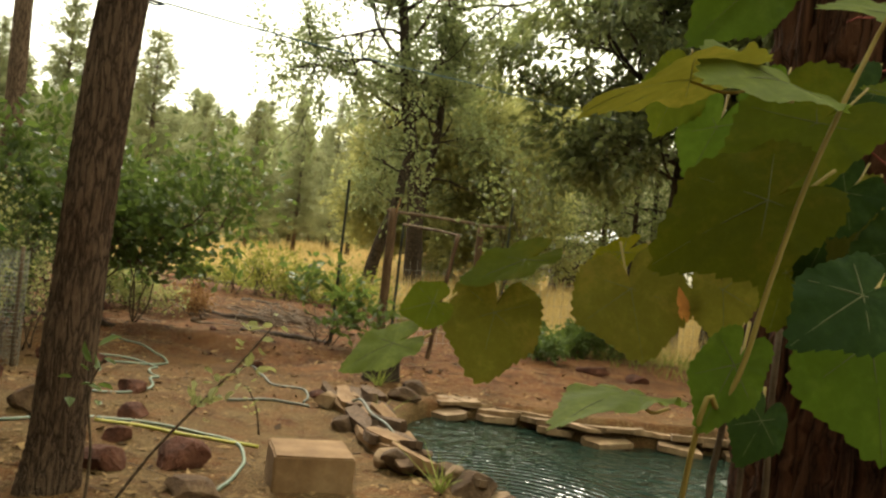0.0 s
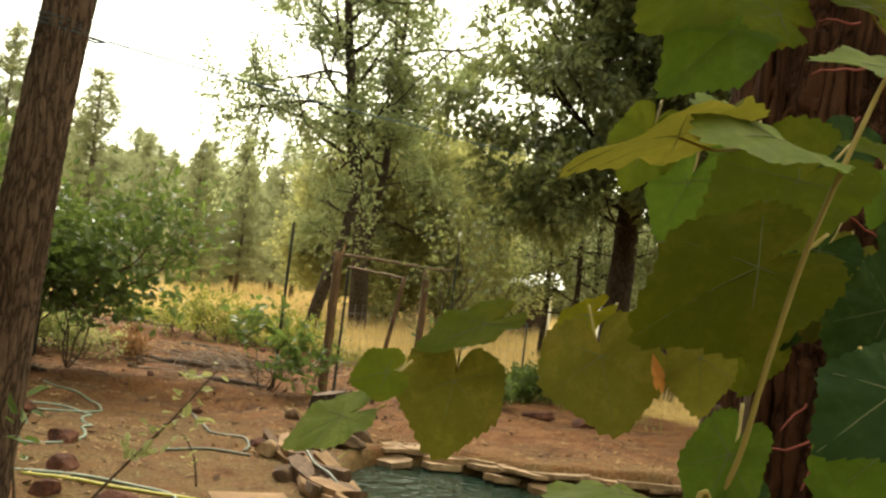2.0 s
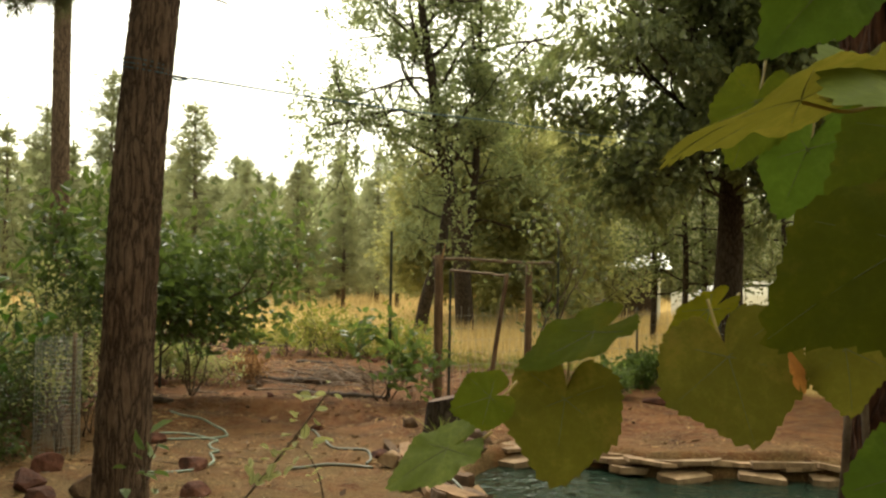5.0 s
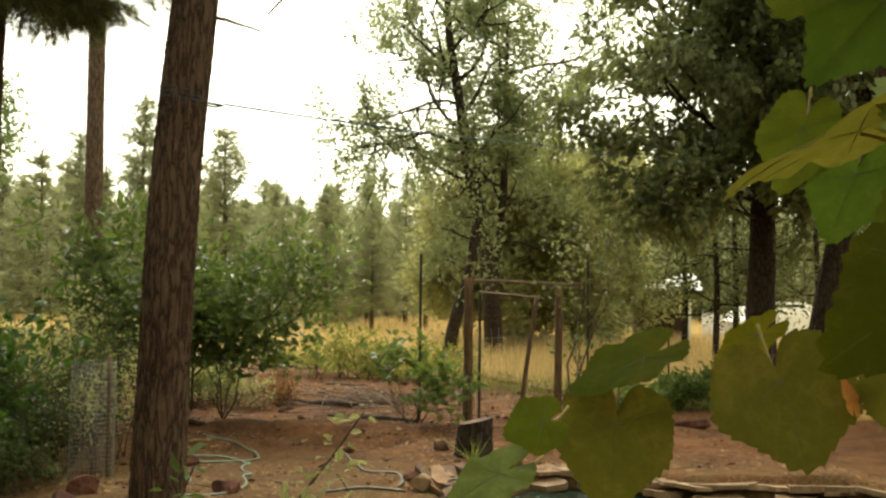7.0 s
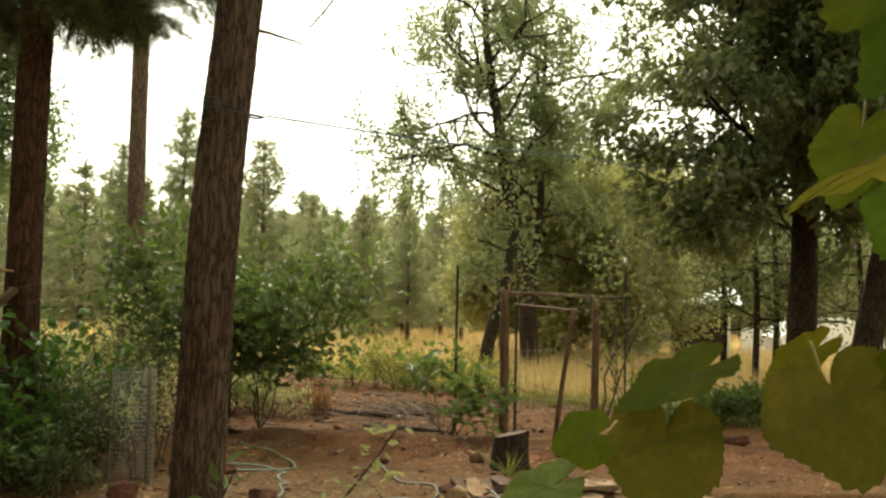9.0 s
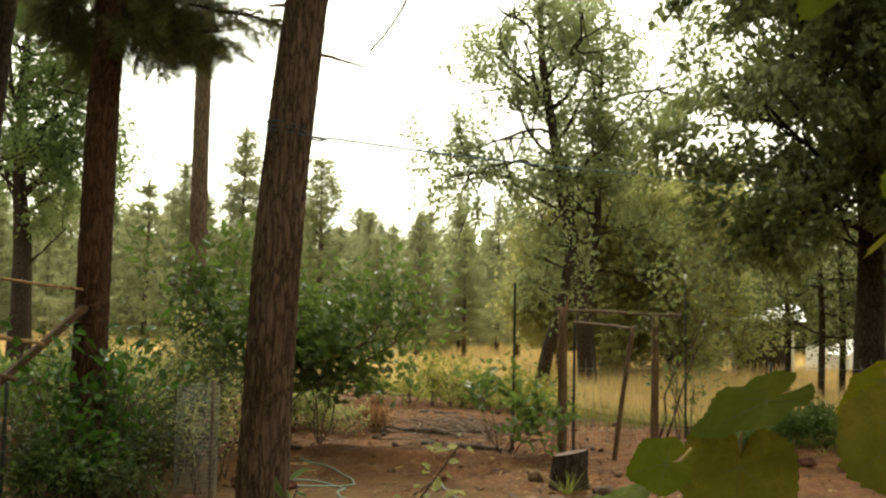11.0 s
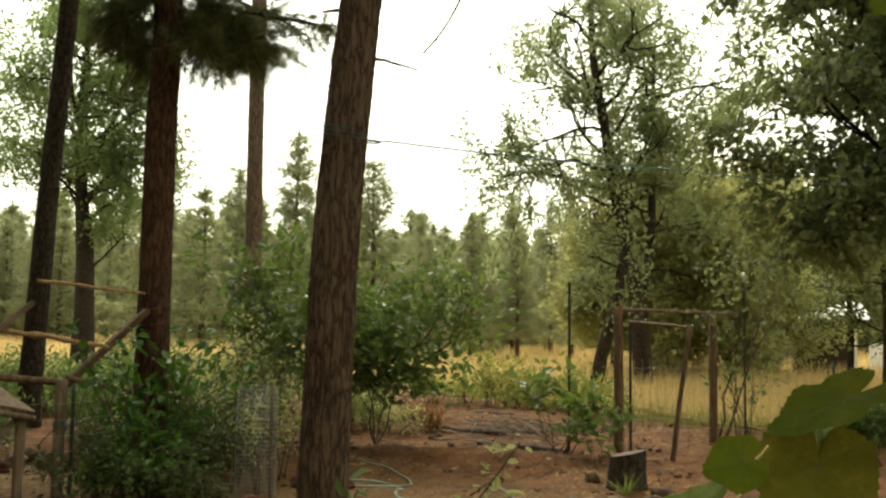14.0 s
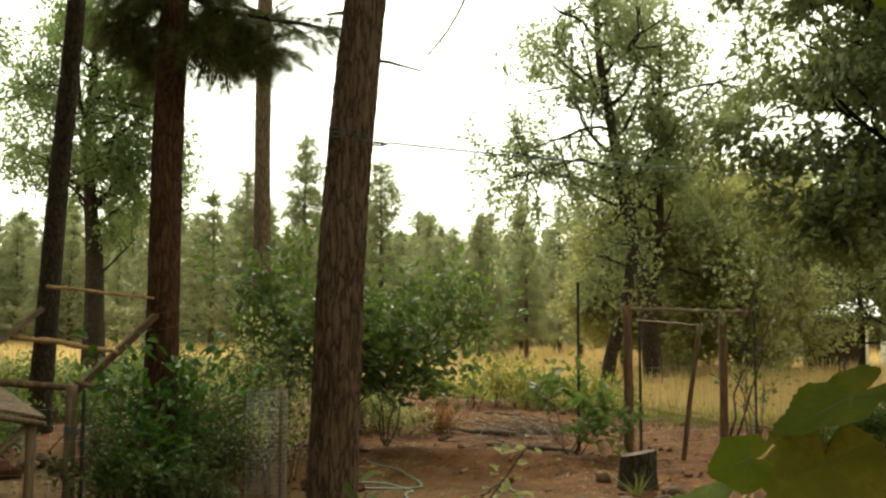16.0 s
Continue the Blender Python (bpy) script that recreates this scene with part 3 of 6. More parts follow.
def main_pine():
    b = (-1.43, 3.87, gz(-1.43, 3.87) - 0.05)
    t = thing("pine_tree", "leaning pine trunk with furrowed red-grey bark, blue cord tied round it", "tree", b)
    part("trunk", trunk_mesh([(-0.02, -0.01, 0), (0, 0, 0.35), (0.02, 0.01, 1.2), (0.045, 0.02, 2.1), (0.09, 0.035, 2.8), (0.16, 0.05, 3.6), (0.29, 0.08, 5.2), (0.42, 0.1, 9.8)], [0.165, 0.137, 0.129, 0.124, 0.119, 0.112, 0.10, 0.04], pine_bark, 80, 26, 0.009, 4, 260), t)
    rng = np.random.default_rng(11)
    for z, az, L, drop in ((3.12, 0.35, 0.27, -0.25), (3.4, 2.9, 0.12, 0.1), (3.75, 0.9, 0.5, 0.2)):
        s = np.array([0.1 + 0.1 * math.cos(az), 0.04 + 0.1 * math.sin(az), z])
        e = s + np.array([math.cos(az), math.sin(az), drop]) * L
        part("twig", mesh_of("twig", *tube(bent(s, e, 7, 0.12, rng), np.linspace(0.012, 0.005, 7), 6), twig_mat), t, "dead broken twig")
    shading_crown(t, 5.2, 9.5, 2.3, 16, 12)
    # a dead bough tip that hangs from above
    hang = smooth_path([(0.26, 0.06, 4.95), (0.62, 0.22, 4.75), (0.74, 0.31, 4.2), (0.69, 0.32, 3.75), (0.655, 0.315, 3.52), (0.56, 0.285, 3.32), (0.45, 0.25, 3.17)], 6)
    part("twig", mesh_of("twig", *tube(hang, np.linspace(0.010, 0.006, len(hang)), 6, 0.1), twig_mat), t, "bare dead bough tip hanging down")
    part("twig", mesh_of("twig", *tube(bent((0.52, 0.275, 3.26), (0.54, 0.28, 3.1), 5, 0.1, rng), np.linspace(0.004, 0.002, 5), 5), twig_mat), t)
    # a drooping dead spray beside the trunk
    pieces = []
    for k in range(4):
        a = np.array([0.21 + 0.02 * k, 0.0, 3.66])
        pieces.append(tube(bent(a, a + [0.04 + 0.035 * k, 0.05, -0.42 + 0.06 * k], 6, 0.2, rng), np.linspace(0.004, 0.0015, 6), 5))
    part("dead_spray", mesh_of("dead_spray", *joined(pieces), twig_mat), t, "drooping dead needle spray")


def upright_pine(at, path, radii, name_label, material, twigs=(), seed=0):
    t = thing("pine_tree", name_label, "tree", at, group="near pines")
    part("trunk", trunk_mesh(path, radii, material, 40, 16, 0.010, seed, 110), t)
    rng = np.random.default_rng(seed)
    for z, az, L, drop in twigs:
        i = np.interp(z, [p[2] for p in path], [p[0] for p in path])
        s = np.array([i, 0, z])
        e = s + np.array([math.cos(az), math.sin(az), drop]) * L
        p = bent(s, e, 7, 0.15, rng, -0.05 * L)
        part("twig", mesh_of("twig", *tube(p, np.linspace(0.016, 0.005, 7), 5), twig_mat), t, "bare dead twig")
    return t


def needle_boughs(tree, boughs, seed):
    """Long-needled boughs under a near pine: each a bough with its needles."""
    rng = np.random.default_rng(seed)
    for start, end, tufts in boughs:
        spine = bent(start, end, 9, 0.12, rng, 0.1)
        sticks, places, ways = [tube(spine, np.linspace(0.028, 0.008, 9), 6)], [], []
        way = unit(np.array(end, float) - np.array(start, float))
        for _ in range(tufts):
            k = rng.uniform(0.25, 1.0)
            p = spine[min(8, int(k * 8))]
            w = unit(way + rng.normal(0, 0.8, 3) + np.array([0, 0, -0.1]))
            q = p + w * rng.uniform(0.12, 0.5)
            sticks.append(tube(bent(p, q, 4, 0.2, rng), np.linspace(0.007, 0.004, 4), 4))
            for h in (0.6, 0.8, 1.0):
                places.append(p + (q - p) * h)
                ways.append(w)
        b = part("bough", mesh_of("bough", *joined(sticks), dark_bark), tree, "bough with dark drooping needles")
        v, f = needle_tufts(np.array(places), np.array(ways), 0.19, 28, 0.0045, rng)
        tagged(part("needles", mesh_of("needles", v, f, needle_near, False), b), kind="stuff")


def shading_crown(tree, z0, z1, reach, count, seed):
    """The unseen needle crown high on a near pine, dense to shade the yard: boughs all round, each with coarse tufts.
    """
    rng = np.random.default_rng(seed)
    for k in range(count):
        z = z0 + (z1 - z0) * k / count
        a = 2.4 * k + rng.uniform(-0.3, 0.3)
        L = reach * (1 - 0.6 * k / count) * rng.uniform(0.75, 1.15)
        s = np.array([0.25, 0.05, z])
        e = s + np.array([math.cos(a) * L, math.sin(a) * L, 0.25 * L])
        spine = bent(s, e, 8, 0.1, rng)
        b = part("bough", mesh_of("bough", *tube(spine, np.linspace(0.035, 0.01, 8), 5), dark_bark), tree)
        i = rng.integers(2, 8, 120)
        w = unit(e - s) + rng.normal(0, 0.5, (120, 3))
        v, f = needle_tufts(spine[i] + rng.normal(0, 0.26, (120, 3)), w, 0.3, 12, 0.034, rng, 0.8)
        tagged(part("needles", mesh_of("needles", v, f, needle_near, False), b), kind="stuff")


def near_pines():
    b = upright_pine((-4.95, 7.34, gz(-4.95, 7.34) - 0.05), [(0.0, 0, 0), (0.01, 0, 0.6), (0, 0, 2.6), (0.0, 0, 3.8), (0.03, 0.0, 5.0), (0.08, 0, 10.8)], [0.20, 0.172, 0.157, 0.153, 0.148, 0.05], "straight dark red-barked pine trunk beside the brush fence", red_bark, ((3.55, 0.5, 0.3, -0.2),), 21)
    needle_boughs(b, [((0.05, 0.0, 4.95), (0.75, 0.55, 4.6), 60), ((0.0, 0.1, 5.1), (0.9, 0.9, 4.75), 60), ((0.02, 0.0, 5.2), (-0.45, -0.3, 4.85), 60), ((0.05, 0, 5.0), (-0.75, 0.2, 4.8), 55), ((0.06, 0, 5.3), (0.6, 0.3, 5.0), 60), ((0.06, 0, 5.3), (-0.3, -0.5, 5.1), 55), ((0.06, 0, 5.4), (1.5, 1.6, 5.1), 26), ((0.04, 0, 4.9), (-0.55, 0.3, 4.55), 70), ((0.04, 0, 4.95), (0.65, -0.2, 4.5), 75), ((0.04, 0, 5.0), (0.95, 0.35, 4.6), 75), ((0.04, 0, 5.1), (0.4, 0.5, 4.55), 65), ((0.04, 0, 5.2), (1.75, 0.6, 4.75), 34)], 5)
    shading_crown(b, 5.9, 10.5, 3.3, 40, 13)
    t = upright_pine((-10.15, 18.66, gz(-10.15, 18.66) - 0.05), [(0.03, 0.02, 0), (0.02, 0, 1.0), (0.0, 0, 3.0), (-0.05, 0, 6.0), (-0.07, 0, 9.6), (-0.07, 0, 15.2)], [0.25, 0.215, 0.205, 0.19, 0.185, 0.05], "tall straight pine trunk with a few dead twigs", haze_pale_bark, ((7.1, 3.4, 0.9, 0.1), (7.5, 3.5, 0.7, 0.0), (6.2, 0.3, 0.35, 0.0), (6.2, 3.2, 0.3, 0.05), (7.0, 0.1, 0.5, 0.12)), 22)
    shading_crown(t, 10.8, 15.0, 2.6, 12, 14)
    t = upright_pine((-9.42, 10.65, gz(-9.42, 10.65) - 0.05), [(-0.02, 0, 0), (0.0, 0, 0.5), (0.03, 0.03, 1.5), (0.1, 0.1, 4.0), (0.2, 0.2, 6.7), (0.32, 0.3, 12.2)], [0.22, 0.175, 0.165, 0.145, 0.14, 0.05], "dark leaning pine trunk near the brush fence", dark_bark, ((4.6, 1.0, 0.5, 0.1),), 23)
    shading_crown(t, 7.6, 12.0, 3.0, 24, 15)


def broadleaf(at, label, trunk_path, trunk_radii, limbs, leaf, leaf_size, per_tip, seed, bark_mat=dark_bark, level=2, jitter=0.28, group="", up=0.12, split=(3, 5), sides=20, droop=0.3, spread=0.8):
    """A leafy tree: trunk, forking limbs and a crown of single leaves."""
    rng = np.random.default_rng(seed)
    t = thing("tree", label, "tree", at, group=group)
    part("trunk", trunk_mesh(trunk_path, trunk_radii, bark_mat, sides, 9, trunk_radii[0] * 0.06, seed, 40), t)
    sticks, tips = [], []
    for start, way, length, radius in limbs:
        grow(rng, start, way, length, radius, level, sticks, tips, up, split, spread)
    tagged(part("limb_wood", mesh_of("limb_wood", *joined([tube(p, r * 0.75, 6) for p, r in sticks]), bark_mat), t), kind="stuff")
    pl = np.array([p for p, _ in tips])
    wy = np.array([w for _, w in tips])
    pl, wy = np.repeat(pl, per_tip, 0), np.repeat(wy, per_tip, 0)
    pl = pl + rng.normal(0, jitter, pl.shape)
    v, f = leaf_cloud(pl, wy, leaf_size, rng, droop=droop)
    tagged(part("crown", mesh_of("crown", v, f, leaf, False), t), kind="stuff")
    return t


def limb_fan(rng, path, lo, hi, count, length, radius, up=0.35, lean=(0, 0)):
    """Limbs that leave a trunk between two heights, all round."""
    p = np.array(path, float)
    out = []
    for k in range(count):
        z = lo + (hi - lo) * (k + rng.uniform(0, 1)) / count
        s = [np.interp(z, p[:, 2], p[:, i]) for i in range(2)] + [z]
        a = k * 2.4 + rng.uniform(-0.4, 0.4)
        out.append((s, (math.cos(a) + lean[0], math.sin(a) + lean[1], up * rng.uniform(0.4, 1.6)), length * rng.uniform(0.75, 1.2), radius * rng.uniform(0.8, 1.2)))
    return out


def oaks():
    rng = np.random.default_rng(31)
    path = [(0, 0, 0), (-0.12, 0, 1.6), (-0.3, 0, 3.2), (-0.75, 0, 5.4), (-1.15, 0, 7.8), (-1.5, 0, 10.0), (-1.6, 0, 12.5)]
    limbs = limb_fan(rng, path, 4.6, 11.5, 15, 2.5, 0.085, 0.4)
    limbs += [((-0.7, 0, 5.2), (-1, -0.3, 0.22), 3.2, 0.09), ((-0.8, 0, 5.8), (-1, 0.3, 0.3), 3.4, 0.09), ((-0.9, 0, 6.4), (-1, -0.1, 0.42), 3.6, 0.09), ((-1.1, 0, 7.6), (-1, -0.4, 0.5), 2.6, 0.08), ((-1.2, 0, 8.6), (-1, 0.2, 0.7), 2.4, 0.07), ((-0.35, 0, 3.6), (-1, -0.2, 0.05), 1.3, 0.05), ((-0.5, 0, 4.4), (0.9, -0.3, 0.2), 2.2, 0.06)]
    broadleaf((-1.45, 26.2, gz(-1.45, 26.2) - 0.1), "tall oak with an open grey-green crown beyond the gate frame", path, [0.3, 0.25, 0.22, 0.19, 0.15, 0.11, 0.06], limbs, oak_leaf, 0.15, 12, 31, jitter=0.17)
    rng = np.random.default_rng(32)
    path2 = [(0, 0, 0), (0.0, 0, 2.2), (0.25, 0, 5.0), (0.3, 0, 7.5), (0.35, 0, 10.5)]
    broadleaf((-1.56, 27.4, gz(-1.56, 27.4) - 0.1), "slimmer oak with a dense crown close behind its neighbour", path2, [0.15, 0.13, 0.12, 0.09, 0.05], limb_fan(rng, path2, 3.4, 10, 16, 2.3, 0.07, 0.3, (0.35, 0)), oak_leaf, 0.15, 12, 32, jitter=0.18)
    rng = np.random.default_rng(33)
    path3 = [(0, 0, 0), (0.12, 0, 0.8), (0.32, 0, 1.6), (0.55, 0.1, 2.3), (0.62, 0.2, 3.1), (0.7, 0.3, 4.2)]
    broadleaf((-2.35, 22.2, gz(-2.35, 22.2) - 0.1), "short leaning oak trunk with a thin crown", path3, [0.2, 0.165, 0.16, 0.14, 0.11, 0.05], limb_fan(rng, path3, 2.0, 4.1, 8, 1.1, 0.04, 0.5), oak_leaf, 0.12, 8, 33, level=1)
    # paler round trees behind the gate
    for k, (x, y, h, s) in enumerate(((1.4, 31.0, 7.0, 41), (-2.9, 31.0, 5.4, 43), (-0.6, 32.0, 6.6, 44), (0.9, 33.8, 6.4, 45), (0.4, 29.0, 5.0, 46))):
        rng = np.random.default_rng(s)
        p = [(0, 0, 0), (0.05, 0, h * 0.3), (0.1, 0, h * 0.6), (0.05, 0, h * 0.9)]
        broadleaf((x, y, gz(x, y) - 0.1), "pale olive-green tree behind the gate frame", p, [0.09, 0.075, 0.055, 0.03], limb_fan(rng, p, h * 0.14, h * 0.9, 20, h * 0.24, 0.05, 0.25), olive_leaf, 0.17, 19, s, jitter=0.3, group="olive trees")
    # the dark tree
    rng = np.random.default_rng(34)
    path4 = [(0, 0, 0), (0.03, 0, 1.4), (0.08, 0, 3.0), (0.05, 0.0, 5.0), (-0.2, 0, 7.5), (-0.3, 0, 9.5)]
    limbs = limb_fan(rng, path4, 3.7, 9.4, 30, 2.4, 0.055, 0.2, (-0.2, -0.2))
    limbs += [((0.0, 0, 4.4), (-1, -0.5, 0.5), 3.0, 0.065), ((0.0, 0, 5.6), (-1, -0.2, 0.45), 3.4, 0.07), ((0, 0, 3.5), (-1, -0.3, 0.05), 1.7, 0.06), ((0, 0, 3.2), (-0.6, -0.8, -0.1), 1.5, 0.05), ((0, 0, 3.3), (0.7, -0.8, 0.0), 1.5, 0.05), ((0, 0, 3.2), (-1, -0.1, -0.12), 1.8, 0.05), ((0, 0, 3.6), (-0.9, 0.5, -0.05), 1.9, 0.05), ((0.05, -0.1, 3.9), (0.1, -1, 0.0), 1.3, 0.045), ((0.0, -0.1, 4.7), (-0.3, -1, 0.1), 1.6, 0.05), ((0.0, -0.1, 5.6), (0.3, -1, 0.15), 1.6, 0.05), ((-0.1, -0.1, 6.6), (0, -1, 0.3), 1.5, 0.05), ((0.05, 0, 4.0), (1, -0.4, 0.05), 2.0, 0.05), ((0.05, 0, 5.2), (1, -0.3, 0.25), 2.3, 0.055), ((0.05, 0.1, 3.4), (0.4, 1, -0.1), 1.6, 0.045), ((0.0, 0.1, 3.6), (-0.4, 1, -0.05), 1.8, 0.045)]
    broadleaf((4.1, 16.2, gz(4.1, 16.2) - 0.1), "dark-leaved oak with hanging boughs at the edge of the yard", path4, [0.32, 0.25, 0.22, 0.18, 0.13, 0.07], limbs, dark_leaf, 0.17, 12, 34, jitter=0.13, droop=0.7)
    rng = np.random.default_rng(35)
    path5 = [(0, 0, 0), (0.15, 0, 1.2), (0.45, 0, 2.8), (0.9, 0, 4.8), (1.2, 0, 7.0), (1.3, 0, 9.0)]
    broadleaf((4.9, 15.6, gz(4.9, 15.6) - 0.1), "dark-leaved oak with a slanting trunk", path5, [0.3, 0.24, 0.21, 0.17, 0.12, 0.06], limb_fan(rng, path5, 3.3, 9.0, 28, 2.6, 0.06, 0.12, (0.1, -0.25)), dark_leaf, 0.17, 12, 35, jitter=0.13, droop=0.7)
    for k, (x, y, h, s) in enumerate(((4.35, 22.5, 6.0, 51), (5.0, 23.5, 6.5, 52), (5.45, 22.8, 5.6, 56), (6.9, 23.0, 6.2, 53), (8.0, 24.5, 6.8, 54), (3.7, 23.4, 5.0, 55))):
        rng = np.random.default_rng(s)
        p = [(0, 0, 0), (0.05, 0, h * 0.35), (-0.02, 0, h * 0.7), (0.05, 0, h)]
        broadleaf((x, y, gz(x, y) - 0.1), "slim dark-stemmed tree in front of the shed", p, [0.085, 0.07, 0.05, 0.025], limb_fan(rng, p, h * 0.22, h * 0.95, 14, 1.0, 0.04, 0.1), dark_leaf, 0.12, 9, s, jitter=0.26, group="slim trees", level=1)
    # the oak far to the side of the field, with a forked trunk
    rng = np.random.default_rng(36)
    path6 = [(0, 0, 0), (-0.05, 0, 2.0), (-0.15, 0, 4.2), (-0.4, 0, 6.2), (-0.5, 0, 9.5), (-0.4, 0, 12)]
    path7 = [(0, 0, 0), (0.1, 0, 2.0), (0.0, 0, 4.4), (-0.2, 0, 7.0), (-0.1, 0, 10.5)]
    broadleaf((-17.0, 14.6, gz(-17.0, 14.6) - 0.1), "leafy green oak standing at the near side of the field", path7, [0.24, 0.19, 0.16, 0.11, 0.05], limb_fan(np.random.default_rng(37), path7, 4.8, 10.3, 14, 1.6, 0.07, 0.35), green_leaf, 0.14, 13, 37, jitter=0.2)
    limbs = limb_fan(rng, path6, 4.8, 11.5, 20, 2.6, 0.1, 0.4) + [((-0.3, 0, 5.6), (1.0, 0.3, 0.75), 2.4, 0.16), ((-0.3, 0, 6.5), (-1.0, 0.3, 0.4), 3.4, 0.12), ((0.1, 0, 3.4), (1, 0.2, 0.25), 1.8, 0.06)]
    broadleaf((-19.6, 24.4, gz(-19.6, 24.4) - 0.1), "broad oak with a forked trunk at the side of the field", path6, [0.42, 0.32, 0.28, 0.2, 0.14, 0.06], limbs, green_leaf, 0.17, 17, 36, jitter=0.26)


def pine_crown(rng, h, wide, low, whorls, tufts, needles, length, width):
    """Branches and needle tufts of a far pine: uneven tiers of boughs, fullest towards their ends."""
    places, ways, sticks = [], [], []
    for k in range(whorls):
        t = low + (1 - low) * (k + rng.uniform(-0.3, 0.3)) / whorls
        z = h * min(max(t, low), 0.985)
        r = wide * (max(1 - t, 0.0) ** 0.8) * (0.7 + 0.3 * min(1, (t - low) * 5)) * rng.uniform(0.65, 1.2)
        lean = rng.uniform(0, 6.28)
        for j in range(7):
            a = j * 0.9 + rng.uniform(-0.4, 0.4) + k
            L = r * rng.uniform(0.5, 1.2) * (1 + 0.25 * math.cos(a - lean))
            w = np.array([math.cos(a), math.sin(a), -0.15 + 0.8 * t * rng.uniform(0.4, 1.3)])
            s = np.array([0, 0, z])
            sticks.append(tube([s, s + w * L], [0.022, 0.007], 3, cap=False))
            m = max(3, int(tufts * L / wide))
            q = np.sqrt(rng.uniform(0.06, 1.0, m))
            p = s + w * L * q[:, None] + rng.normal(0, 1, (m, 3)) * (0.05 + 0.17 * q[:, None]) * [1, 1, 0.7]
            places.append(p)
            ways.append(np.tile(w * 0.7 + np.array([0, 0, 0.55]), (m, 1)))
    places.append(np.stack([np.zeros(7), np.zeros(7), h * np.linspace(0.9, 1.0, 7)], 1))
    ways.append(np.tile([0, 0, 1.0], (7, 1)))
    v, f = needle_tufts(np.concatenate(places), np.concatenate(ways), length, needles, width, rng, 0.8)
    return sticks, v, f


def far_pine_kind(seed, h, wide, low=0.12, fine=True):
    """Trunk, branch and needle meshes of one far pine of height h."""
    rng = np.random.default_rng(seed)
    trunk = mesh_of("trunk", *tube([(0, 0, 0), (0.012 * h * rng.uniform(-1, 1), 0, h * 0.5), (0, 0, h)], [h * 0.016, h * 0.010, h * 0.0015], 8), hazed_bark)
    if fine:
        sticks, v, f = pine_crown(rng, h, wide, low, 27, 30, 8, 0.36, 0.045)
    else:
        sticks, v, f = pine_crown(rng, h, wide, low, 19, 15, 5, 0.48, 0.105)
    return trunk, mesh_of("branch_wood", *joined(sticks), hazed_bark), mesh_of("needles", v, f, needle_hazed, False)


def far_pines():
    kinds = [far_pine_kind(60 + k, 10.0, w, low, fine) for k, (w, low, fine) in enumerate(((2.1, 0.08, True), (2.6, 0.12, True), (2.2, 0.05, True), (2.8, 0.2, True), (2.5, 0.1, True), (2.3, 0.06, False), (2.6, 0.12, False), (2.3, 0.05, False), (2.9, 0.16, False)))]
    protos = []
    for tm, bm_, nm in kinds:
        t = thing("pine_tree", "haze-tinted grey-green pine of the woods and of the unseen added trees", "tree", (0, 0, -500), group="woodland pines")
        part("trunk", tm, t)
        tagged(part("branch_wood", bm_, t), kind="stuff")
        tagged(part("needles", nm, t), kind="stuff")
        protos.append(t)
    used = set()

    def put(k, x, y, h, wide=1.0, turn=0.0):
        m = pose(x, y, gz(x, y) - 0.05, 0, 0, turn)
        s = h / 10.0
        if k not in used:
            o = protos[k]
            used.add(k)
            o.matrix_basis = m
        else:
            o = copy_thing(protos[k], m)
        o.scale = (s * wide, s * wide, s)

    # the ones that stand out on the skyline, from the side of the field to the gate
    for k, x, y, h, wide, turn in ((0, -29.7, 60.0, 16.1, 1.1, 0), (4, -17.6, 45.0, 10.8, 1.2, 40), (2, -14.66, 45.0, 7.45, 1.1, 90), (1, -33.5, 58.0, 13.2, 1.05, 10), (2, -11.0, 44.0, 7.6, 1.1, 130),
                                   (0, -10.3, 48.0, 9.2, 0.9, 200), (4, -12.6, 40.0, 5.9, 1.05, 77), (2, -19.5, 48.0, 6.5, 1.15, 33), (3, -9.4, 36.0, 6.4, 1.05, 12), (3, -7.6, 37.0, 5.9, 1.1, 222),
                                   (1, -6.2, 43.0, 8.2, 0.95, 300), (1, -16.3, 52.0, 8.0, 1.0, 15), (0, -22.5, 55.0, 9.0, 1.0, 75), (4, -25.5, 52.0, 8.2, 1.1, 120), (1, -8.5, 50.0, 9.0, 1.0, 60), (3, -4.6, 47.0, 8.0, 1.0, 160),
                                   (2, -36.5, 56.0, 10.0, 1.1, 200), (1, -40.5, 54.0, 11.0, 1.0, 250), (0, -44.0, 50.0, 11.0, 1.0, 20)):
        put(k, x, y, h, wide, turn)
    # unseen woods added behind and beside the camera, closing the place and blocking light
    rng = np.random.default_rng(72)
    for k in range(70):
        a = rng.uniform(0.95, 2 * math.pi - 1.25)
        r = rng.uniform(9, 34)
        x, y = 0.5 + r * math.sin(a), r * math.cos(a)
        put(int(rng.integers(5, 9)), x, y, rng.uniform(10, 16), rng.uniform(0.9, 1.15), rng.uniform(0, 360))
    # more unseen pines added out at the side, to shade the yard there
    for k in range(9):
        a, r = -rng.uniform(1.16, 1.45), rng.uniform(10, 17)
        put(int(rng.integers(0, 5)), 0.5 + r * math.sin(a), r * math.cos(a), rng.uniform(11, 15), 1.1, 40 * k)
    rng = np.random.default_rng(71)
    for k in range(270):
        a = rng.uniform(-0.95, 0.5)
        r = rng.uniform(56, 118)
        x, y = 0.5 + r * math.sin(a), r * math.cos(a)
        h = rng.uniform(0.62, 1.2) * (3.6 + 0.086 * r)
        put(int(rng.integers(5, 9)), x, y, h, rng.uniform(1.0, 1.45), rng.uniform(0, 360))
